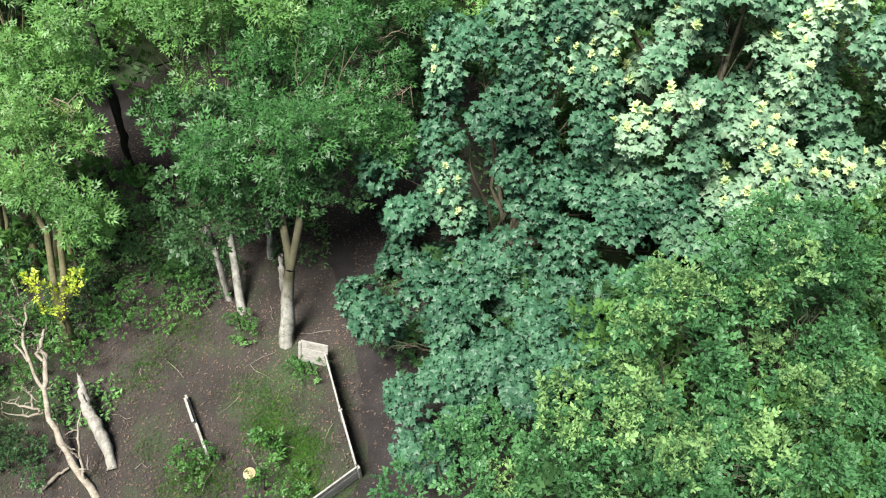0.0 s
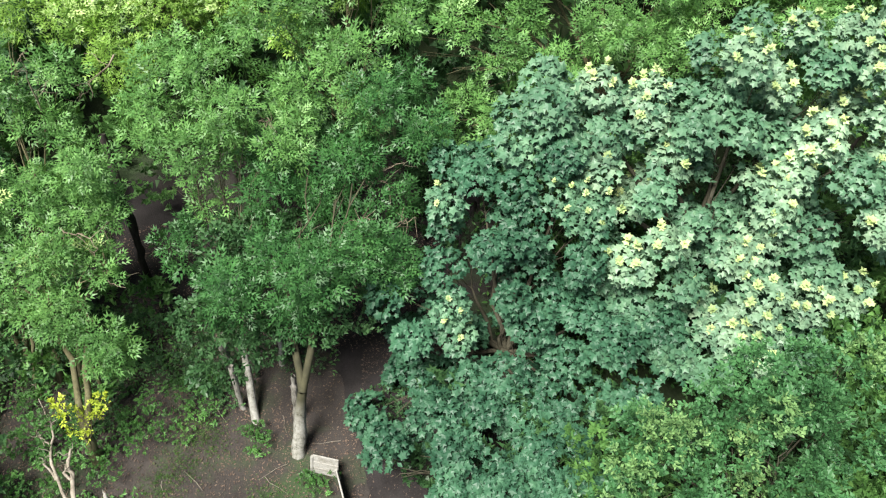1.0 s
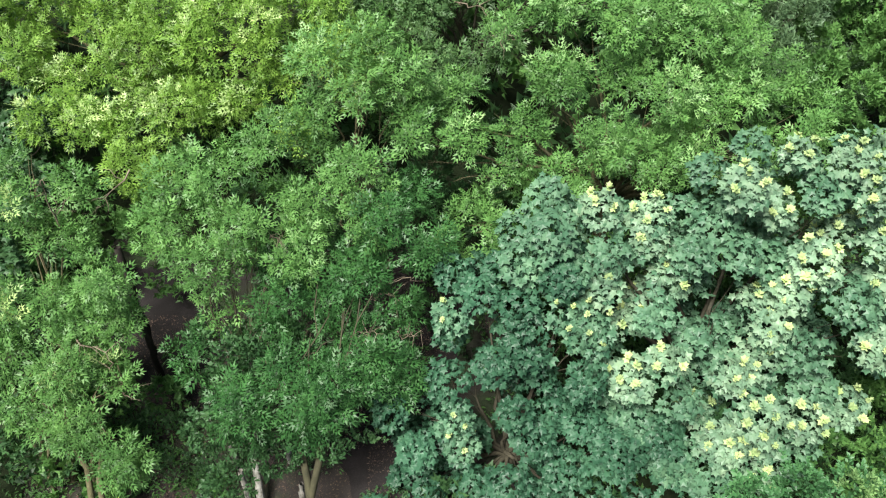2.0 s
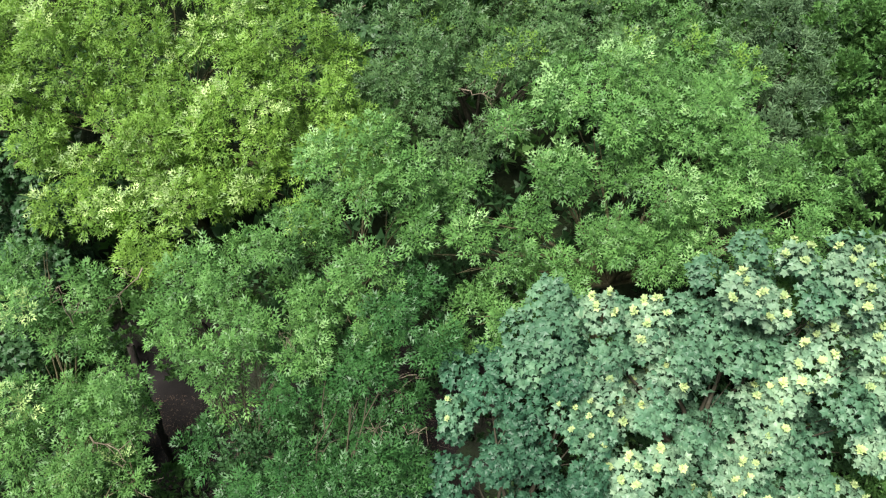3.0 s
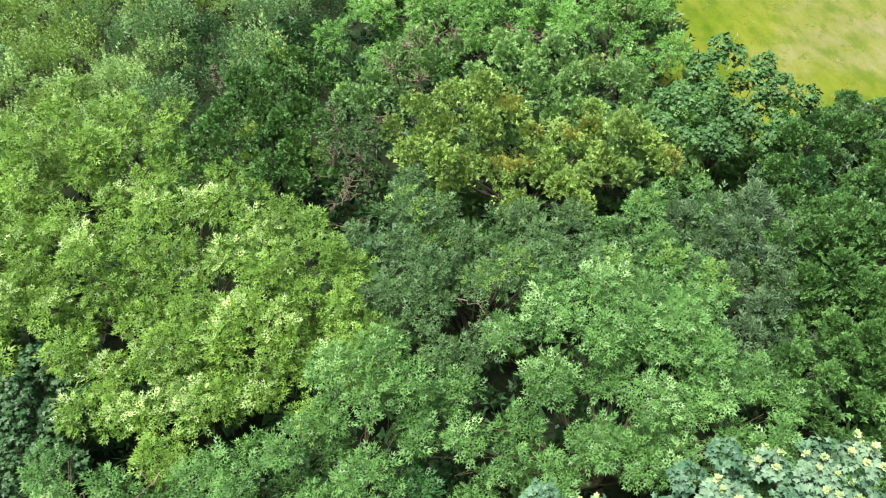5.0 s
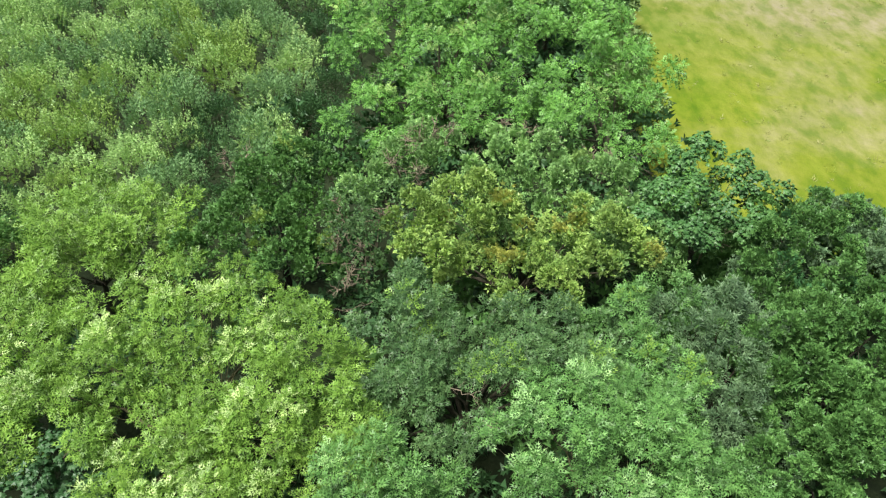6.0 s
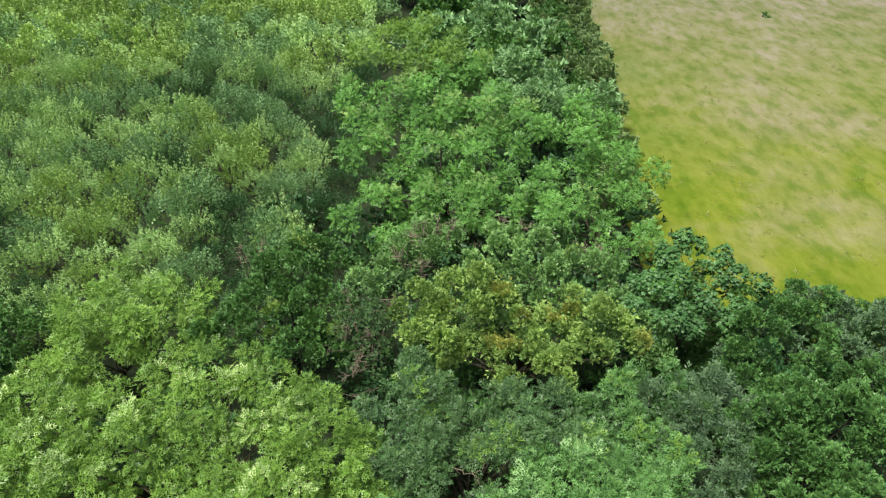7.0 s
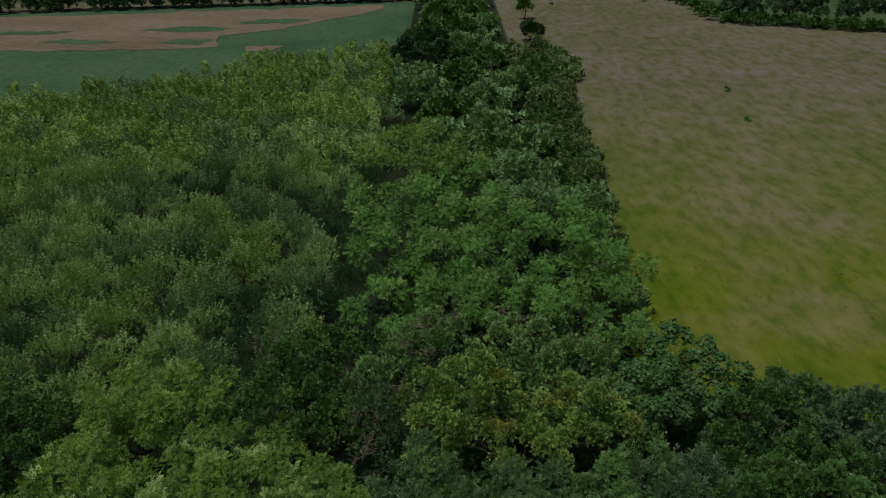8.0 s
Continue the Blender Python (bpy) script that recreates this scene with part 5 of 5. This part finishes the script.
# ---- tussocks of long grass in the pasture ----
rng = np.random.RandomState(88)
for mat, label, c in ((STRAW, "straw-coloured tufts of long grass in the pasture", 800), (MEADOW_GRASS, "green tufts of rough grass in the pasture", 600)):
    y = 33 + 95 * rng.uniform(size=c) ** 1.5
    x = 13.8 + 0.03 * (y - 38) + rng.uniform(size=c) * (22 + 0.5 * y)
    q = np.stack([x, y, np.full(c, 0.03)], -1)
    q = q[(x > 22 - 1.35 * (y - 31)) | (y > 39)]
    own = np.repeat(np.arange(len(q)), 3)
    b = q[own] + rng.normal(0, 0.12, (len(own), 3)) * np.array([1, 1, 0])
    tip = unit(np.array([0.1, 0.05, 1.0]) + rng.normal(0, 0.5, b.shape))
    v, f = scatter(BLADES, b, tip, unit(rng.normal(size=b.shape)), rng.uniform(0.18, 0.42, len(b)))
    tagged(part("pasture_tufts", mesh_of("pasture_tufts", v, f, mat)), label, "grass", "", "stuff")

# ---- things in the clearing ----
def stem_thing(name, label, category, runs, bark, foot, seed, sides=8, slim=1.0, twigs=0):
    """A bare stem or snag out of several tapered runs: (points, radii)."""
    r = np.random.RandomState(seed)
    root = new(name)
    root.matrix_basis = pose(*foot)
    tagged(root, label, category)
    for k, (pts, radii) in enumerate(runs):
        pts = np.asarray(pts, float)
        t = np.linspace(0, 1, len(pts))
        tt = np.linspace(0, 1, len(pts) * 3)
        dense = np.stack([np.interp(tt, t, pts[:, i]) for i in range(3)], -1) + r.normal(0, 0.012, (len(tt), 3))
        rad = np.interp(tt, t, radii) * r.uniform(0.78, 1.1, len(tt)) * slim
        v, f = tube(dense, rad, sides, 0.08, r)
        part("trunk" if k == 0 else "branch", mesh_of("stem", v - np.array(foot), f, bark, True), root)
        for _ in range(twigs if k else twigs // 2):
            s = dense[r.randint(len(dense) // 2, len(dense))]
            e = s + unit(r.normal(size=3) + np.array([0, 0, 0.6])) * r.uniform(0.08, 0.3)
            v, f = tube(bend(s, e, 4, 0.0, r, 0.03), np.linspace(0.012, 0.004, 4), 5)
            part("twig", mesh_of("twig", v - np.array(foot), f, bark, True), root)
    return root


stem_thing("dead_tree", "bare bleached dead tree fallen across the undergrowth", "dead tree", [
    ([(-5.82, 4.34, -0.04), (-6.42, 5.03, 0.22), (-6.87, 5.68, 0.4), (-7.03, 6.12, 0.5)], [0.085, 0.075, 0.066, 0.058]),
    ([(-7.03, 6.12, 0.5), (-7.4, 6.62, 0.62), (-7.59, 7.03, 0.7), (-7.63, 7.48, 0.75), (-7.83, 7.88, 0.8)], [0.045, 0.04, 0.034, 0.026, 0.01]),
    ([(-7.03, 6.12, 0.5), (-7.08, 6.61, 0.62), (-7.21, 6.89, 0.75), (-7.18, 7.14, 0.85)], [0.062, 0.055, 0.048, 0.03]),
    ([(-7.08, 6.61, 0.62), (-7.23, 6.69, 0.7), (-7.24, 6.87, 0.75)], [0.036, 0.034, 0.02]),
    ([(-6.99, 5.74, 0.42), (-7.29, 5.84, 0.45), (-7.68, 5.91, 0.45)], [0.034, 0.026, 0.01]),
    ([(-6.97, 5.74, 0.4), (-7.26, 5.69, 0.3), (-7.74, 5.8, 0.3)], [0.03, 0.024, 0.009]),
    ([(-7.15, 5.8, 0.43), (-7.2, 6.0, 0.55), (-7.35, 6.12, 0.6)], [0.024, 0.02, 0.009]),
    ([(-7.4, 6.62, 0.62), (-7.64, 6.86, 0.7), (-7.81, 7.0, 0.72)], [0.028, 0.02, 0.009]),
    ([(-7.66, 7.26, 0.72), (-7.85, 7.42, 0.75), (-8.03, 7.42, 0.8)], [0.024, 0.016, 0.007]),
    ([(-7.7, 7.65, 0.76), (-7.9, 7.91, 0.85), (-8.09, 8.37, 1.1)], [0.02, 0.015, 0.007])], DEADWOOD, (-5.82, 4.34, 0), 61, slim=0.85, twigs=4)
stem_thing("dead_sapling", "thin bare dead stem with stubby twigs", "dead tree", [
    ([(-6.08, 4.56, -0.05), (-6.07, 4.82, 0.4), (-6.08, 5.17, 0.75), (-5.99, 5.47, 1.1)], [0.026, 0.024, 0.02, 0.01]),
    ([(-6.09, 4.75, 0.3), (-5.98, 4.7, 0.38), (-5.87, 4.67, 0.4)], [0.018, 0.014, 0.006]),
    ([(-6.07, 4.88, 0.48), (-6.16, 4.9, 0.6), (-6.2, 4.98, 0.62)], [0.016, 0.012, 0.006])], DEADWOOD, (-6.08, 4.56, 0), 62, twigs=5)
stem_thing("tree_snag", "white barkless fallen trunk with a splintered end", "snag", [
    ([(-5.66, 4.84, -0.02), (-5.78, 5.1, 0.1), (-5.99, 5.44, 0.2), (-6.25, 5.82, 0.29), (-6.39, 6.11, 0.36), (-6.5, 6.34, 0.42), (-6.55, 6.47, 0.45)], [0.1, 0.1, 0.115, 0.11, 0.085, 0.045, 0.006]),
    ([(-6.2, 5.8, 0.3), (-6.3, 5.92, 0.42), (-6.36, 6.05, 0.47)], [0.05, 0.035, 0.006])], BARK_PALE, (-5.66, 4.84, 0), 63, sides=12)
stem_thing("fallen_branch", "pale dead branch lying beside the fallen tree", "dead tree", [
    ([(-6.8, 4.48, 0.03), (-6.6, 4.7, 0.06), (-6.43, 4.85, 0.05)], [0.035, 0.035, 0.025])], DEADWOOD, (-6.8, 4.48, 0), 68)
stem_thing("tree_stub", "pale broken-off trunk among leaf litter", "snag", [
    ([(-4.22, 8.32, -0.1), (-4.22, 8.42, 0.4), (-4.25, 8.7, 1.17)], [0.075, 0.07, 0.06])], BARK_PALE, (-4.22, 8.32, 0), 64)
stem_thing("tree_stub", "pale old stump half hidden in bushes", "snag", [
    ([(-4.6, 9.2, -0.1), (-4.62, 9.3, 0.5), (-4.6, 9.4, 0.95)], [0.11, 0.1, 0.08])], BARK_PALE, (-4.6, 9.2, 0), 65)
stem_thing("leaning_snag", "short leaning grey trunk behind the forked ash", "snag", [
    ([(-3.02, 8.0, -0.1), (-3.0, 8.1, 0.5), (-2.96, 8.25, 1.1), (-2.94, 8.35, 1.45)], [0.09, 0.085, 0.07, 0.04])], BARK_PALE, (-3.02, 8.0, 0), 66)
stem_thing("dark_tree", "dark ivy-stained trunk beside the hollow path", "tree", [
    ([(-6.68, 11.18, -0.1), (-6.55, 11.25, 0.9), (-6.47, 11.3, 1.68), (-6.45, 11.5, 2.4), (-6.49, 11.6, 2.92), (-6.59, 12.2, 4.15)], [0.1, 0.09, 0.085, 0.1, 0.11, 0.09])], BARK_DARK, (-6.68, 11.18, 0), 67)
for k, (foot, mid_, top_, g) in enumerate([((-7.6, 8.7, 0), (-7.5, 8.9, 0.7), (-7.05, 9.4, 2.4), 0.075), ((-8.75, 9.0, 0), (-8.6, 9.2, 0.8), (-8.2, 9.8, 2.6), 0.08), ((-8.45, 8.5, 0), (-8.3, 8.7, 0.8), (-7.9, 9.3, 2.5), 0.05), ((-6.9, 8.3, 0), (-6.95, 8.5, 0.7), (-7.05, 9.1, 2.2), 0.05), ((-9.2, 9.6, 0), (-9.1, 9.8, 0.8), (-8.9, 10.4, 2.6), 0.08)]):
    stem_thing("slender_tree", "slender algae-green trunk in the thicket", "tree", [([np.array(foot) - np.array([0, 0, 0.1]), mid_, top_], [g, g * 0.9, g * 0.7])], BARK_GREEN, foot, 70 + k)


def box(bm, a, b, height, thick, low=0.0, bevel=0.006):
    """A board on edge from a to b."""
    a, b = Vector((a[0], a[1], 0)), Vector((b[0], b[1], 0))
    d = (b - a)
    n = Vector((-d.y, d.x, 0)).normalized() * thick / 2
    vs = [bm.verts.new(p + Vector((0, 0, z))) for z in (low, low + height) for p in (a + n, b + n, b - n, a - n)]
    fs = [(0, 1, 5, 4), (1, 2, 6, 5), (2, 3, 7, 6), (3, 0, 4, 7), (4, 5, 6, 7), (3, 2, 1, 0)]
    faces = [bm.faces.new([vs[i] for i in f]) for f in fs]
    bmesh.ops.bevel(bm, geom=list({e for f in faces for e in f.edges}), offset=bevel, segments=1, affect="EDGES")


def fence_panel(a, b, boards, height, label, lean=0.0):
    root = new("fence_panel")
    root.matrix_basis = pose(a[0], a[1], 0) @ Matrix.Rotation(radians(-lean), 4, Vector((b[0] - a[0], b[1] - a[1], 0)))
    tagged(root, label, "fence", "low fence along the path")
    rel = (b[0] - a[0], b[1] - a[1])
    step = height / boards
    for k in range(boards):
        bm = bmesh.new()
        box(bm, (0, 0), rel, step - 0.008, 0.03 + 0.006 * (k % 2), 0.02 + k * step)
        part("board", bm_mesh("board", bm, BOARD), root)
    bm = bmesh.new()
    d = Vector((rel[0], rel[1], 0)).normalized() * 0.05
    box(bm, (-d.x, -d.y), (d.x * 0.2, d.y * 0.2), height + 0.07, 0.07, -0.1, 0.01)
    part("post", bm_mesh("post", bm, BOARD), root)
    return root


fence_panel((-2.63, 6.92), (-2.12, 6.8), 3, 0.5, "short pale weathered board panel beside the ash", 24)
fence_panel((-2.1, 6.78), (-1.76, 5.72), 3, 0.55, "low pale board fence along the path")
fence_panel((-1.75, 5.7), (-1.42, 4.72), 3, 0.55, "low pale board fence along the path")
fence_panel((-1.41, 4.7), (-2.15, 4.12), 3, 0.5, "low grey-green board fence at the clearing corner")
root = new("old_plank")
root.matrix_basis = pose(-4.63, 6.18, 0)
tagged(root, "two old grey planks standing on edge in the soil", "plank")
for da, db, h in (((0, 0.0), (0.62, -1.2), 0.2), ((0.03, -0.1), (0.26, -0.56), 0.3)):
    bm = bmesh.new()
    box(bm, da, db, h, 0.045, -0.05)
    part("plank", bm_mesh("plank", bm, BOARD), root)
# cut stump
root = new("tree_stump")
root.matrix_basis = pose(-3.26, 4.7, 0)
tagged(root, "freshly sawn tree stump with pale cut face", "stump")
r = np.random.RandomState(9)
v, f = tube([(0, 0, -0.05), (0, 0, 0.08), (0.0, 0.0, 0.2)], [0.15, 0.12, 0.115], 14, 0.06, r)
part("bark", mesh_of("bark", v, f, BARK, True), root)
bm = bmesh.new()
bmesh.ops.create_circle(bm, cap_ends=True, segments=14, radius=0.108, matrix=Matrix.Translation((0, 0, 0.204)))
part("cut_face", bm_mesh("cut_face", bm, CUT), root, "pale sawn wood")

# fallen leaves, twigs and grass of the clearing
rng = np.random.RandomState(31)
n = 74000
p = np.stack([rng.uniform(-9.5, 0.2, n), rng.uniform(-2.6, 13, n), np.full(n, 0.018)], -1)
p[:, 2] += np.where((p[:, 0] > -1.75) | (p[:, 1] > 9.6), 0.036, 0.0)
keep = rng.uniform(size=n) < np.where((p[:, 0] > -1.6) & (p[:, 1] < 9), 0.3, 1.0) * np.clip(0.2 + (p[:, 1] + 2.6) / 5.0, 0, 1)
p = p[keep]
t = unit(rng.normal(size=p.shape) * np.array([1, 1, 0.15]))
nn = unit(np.array([0, 0, 1.0]) + rng.normal(0, 0.16, p.shape))
shape = (np.array(leaflet((0, 0, 0), (1, 0, 0), 1.0, 0.42)), np.array([[0, 1, 2, 3]]))
tagged(part("leaf_litter", mesh_of("leaf_litter", *scatter(shape, p, t, nn, 0.016 + 0.06 * rng.uniform(size=len(p)) ** 3), LITTER)), "brown fallen leaves scattered on the soil", "leaf litter", "", "stuff")
pieces = []
for _ in range(46):
    a = np.array([rng.uniform(-9, -0.2), rng.uniform(3.6, 12), 0.05])
    ang, ln = rng.uniform(0, 6.28), rng.uniform(0.15, 0.7)
    b = a + np.array([math.cos(ang), math.sin(ang), rng.uniform(0, 0.08)]) * ln
    pieces.append(tube(bend(a, b, 4, 0.02, rng, 0.03), np.linspace(0.006, 0.002, 4), 4))
tagged(part("fallen_twigs", mesh_of("fallen_twigs", *joined(pieces), DEADWOOD, True)), "thin dry twigs lying on the soil", "twigs", "", "stuff")
n = 26000
p = np.stack([rng.uniform(-9.6, -0.1, n), rng.uniform(3.4, 14.5, n), rng.uniform(0.04, 0.16, n)], -1)
thick = np.array([noise.noise(Vector((a * 0.75, b * 0.75, 3.0))) for a, b, _ in p]) + 0.4 * np.clip((p[:, 1] - 8.0) / 2.0, -1, 1) + 0.35 * np.clip((-5.6 - p[:, 0]) / 1.5, -1, 1)
trodden = (p[:, 0] > -2.3) & (p[:, 1] < 12) | (p[:, 0] > -8.4) & (p[:, 0] < -4.6) & (p[:, 1] > 10.6)
p = p[(thick > 0.12) & ~trodden]
nn = unit(np.array([0, 0, 1.0]) + rng.normal(0, 0.45, p.shape))
tagged(part("ground_ivy", mesh_of("ground_ivy", *scatter(shape, p, unit(rng.normal(size=p.shape) * np.array([1, 1, 0.2])), nn, rng.uniform(0.06, 0.13, len(p))), IVY)), "green ivy and herbs creeping over the soil", "ground cover", "", "stuff")
n = 8000
p = np.stack([rng.uniform(0.8, 13.5, n), rng.uniform(3.2, 15.0, n), rng.uniform(0.08, 0.3, n)], -1)
nn = unit(np.array([0, 0, 1.0]) + rng.normal(0, 0.45, p.shape))
tagged(part("ground_ivy", mesh_of("ground_ivy", *scatter(shape, p, unit(rng.normal(size=p.shape) * np.array([1, 1, 0.2])), nn, rng.uniform(0.08, 0.17, n)), IVY)), "green ivy carpet under the sycamores", "ground cover", "", "stuff")
pieces = []
for x, y, r, c in ((-3.0, 6.0, 0.45, 800), (-2.45, 5.2, 0.4, 1500), (-3.1, 5.55, 0.4, 1200), (-2.4, 4.6, 0.4, 1000), (-4.2, 4.85, 0.4, 700), (-3.9, 4.5, 0.5, 900), (-5.6, 6.6, 0.5, 500), (-4.9, 7.6, 0.5, 600), (-3.54, 6.35, 0.4, 300), (-5.24, 7.05, 0.4, 300), (-1.8, 4.2, 0.5, 500), (-5.0, 8.0, 0.5, 250), (-4.6, 4.5, 0.3, 300), (-5.1, 5.2, 0.3, 200)):
    q = np.stack([x + rng.normal(0, r * 0.6, c), y + rng.normal(0, r * 0.6, c), np.full(c, 0.02)], -1)
    pieces.append(scatter(BLADES, q, unit(np.array([0, 0, 1.0]) + rng.normal(0, 0.35, q.shape)), unit(rng.normal(size=q.shape)), rng.uniform(0.04, 0.1, c)))
tagged(part("clearing_grass", mesh_of("clearing_grass", *joined(pieces), GRASS)), "short green grass patches in the clearing", "grass", "", "stuff")
lo = [(-3.08, 5.16, 0.14, 0.2), (-3.2, 5.05, 0.1, 0.14), (-2.95, 5.25, 0.12, 0.14)]
add_tree("dock_plant", "broad-leaved bright green dock plant in the grass", "plant", lo, "spray", IVY, BARK, 1201, girth=0.01, density=0.8, size=0.2, limbs=False)

add_tree("maple_sprig", "small sapling with bright yellow leaves among the ash stems", "plant", [(-6.99, 7.56, 1.3, 0.2), (-7.25, 7.66, 1.3, 0.18), (-6.8, 7.5, 1.25, 0.16), (-6.46, 7.86, 1.3, 0.12), (-6.6, 7.6, 1.3, 0.1)], "spray", YELLOW, BARK_GREEN, 1205, base=(-6.9, 7.1), girth=0.015, density=1.3, size=0.13)

# bare twigs that stick out of the ash crowns
def bare_thing(x, y, z, dx, dy, dz, seed, twigs=6, thick=1.0):
    r = np.random.RandomState(seed)
    end = np.array([dx, dy, dz])
    main = bend((0, 0, 0), end, 6, 0.05, r, 0.06)
    ob = part("bare_branch", mesh_of("bare_branch", *tube(main, np.linspace(0.02, 0.006, 6) * thick, 5), TWIG, True), None, "", pose(x, y, z))
    for k in range(twigs):
        s = main[r.randint(1, 6)]
        e = s + unit(end + r.normal(0, 0.7, 3) * np.linalg.norm(end)) * r.uniform(0.25, 0.55)
        b = bend(s, e, 4, 0.04, r, 0.04)
        fork = tube(bend(b[2], b[2] + r.normal(0, 0.16, 3), 3, 0, r, 0.01), np.linspace(0.006, 0.002, 3) * thick, 4)
        part("twig", mesh_of("twig", *joined([tube(b, np.linspace(0.01, 0.003, 4) * thick, 4), fork]), TWIG, True), ob)
    return tagged(ob, "leafless dry branch sticking out of the crown", "branch", "bare branches")


for k, b in enumerate([(-2.3, 11.0, 2.7, 0.7, -0.2, 0.5), (-1.5, 11.6, 3.1, 0.6, 0.1, 0.7), (-1.2, 10.9, 2.6, 0.5, -0.1, 0.6), (-7.3, 10.6, 3.3, 0.8, -0.5, 0.1), (-6.9, 10.0, 2.8, 0.7, -0.4, 0.0), (-6.4, 13.6, 4.9, -0.5, -0.6, -0.4), (-3.6, 12.6, 4.0, 0.3, -0.5, 0.6), (-3.4, 26.0, 3.6, -0.9, -0.6, 0.5), (-3.0, 25.6, 3.2, -0.8, -0.9, 0.2), (-2.6, 24.8, 2.8, -0.9, -0.6, 0.1), (0.2, 19.4, 4.4, 0.6, -0.5, 0.3), (1.0, 18.4, 4.2, 0.5, -0.6, 0.4), (-9.6, 17.4, 4.3, -0.8, -0.4, 0.0), (-7.6, 12.4, 4.6, 0.1, 0.1, 1.1), (-0.4, 30.6, 5.6, 0.2, -0.2, 0.9), (0.5, 30.4, 5.7, 0.1, -0.3, 0.8), (1.4, 29.6, 5.6, -0.3, -0.2, 0.7), (5.6, 28.6, 5.4, 0.4, -0.3, 0.6), (6.4, 28.0, 5.0, 0.5, -0.2, 0.5), (9.5, 26.4, 3.6, 0.5, -0.3, 1.4), (9.4, 26.3, 3.4, -0.2, -0.4, 1.5), (-8.4, 32.0, 3.2, 0.2, -0.2, 0.8), (-9.0, 31.6, 3.0, -0.2, 0.1, 0.8)]):
    bare_thing(*b, 1300 + k)
# twiggy dying tops of the thorn trees
for k, (x, y, z) in enumerate([(-2.01, 28.0, 6.1), (-1.43, 29.0, 6.3), (-0.92, 29.6, 6.4), (-0.39, 30.0, 6.4), (0.15, 30.0, 6.3), (-0.98, 27.9, 5.7), (2.2, 30.3, 6.3), (3.1, 30.4, 6.1), (4.0, 29.9, 5.9), (5.5, 29.9, 5.3), (6.5, 30.2, 4.9), (-9.4, 32.6, 3.3), (-8.5, 32.8, 3.3), (-3.8, 25.9, 4.1), (-2.9, 25.3, 4.2), (-3.2, 24.3, 3.9), (-3.9, 27.1, 4.8), (-2.2, 26.2, 5.0)]):
    r = np.random.RandomState(1400 + k)
    dx, dy = r.uniform(-0.45, 0.45, 2)
    bare_thing(x - dx, y - dy, z - 0.25, dx, dy, 0.95, 1420 + k, 20, 1.8)
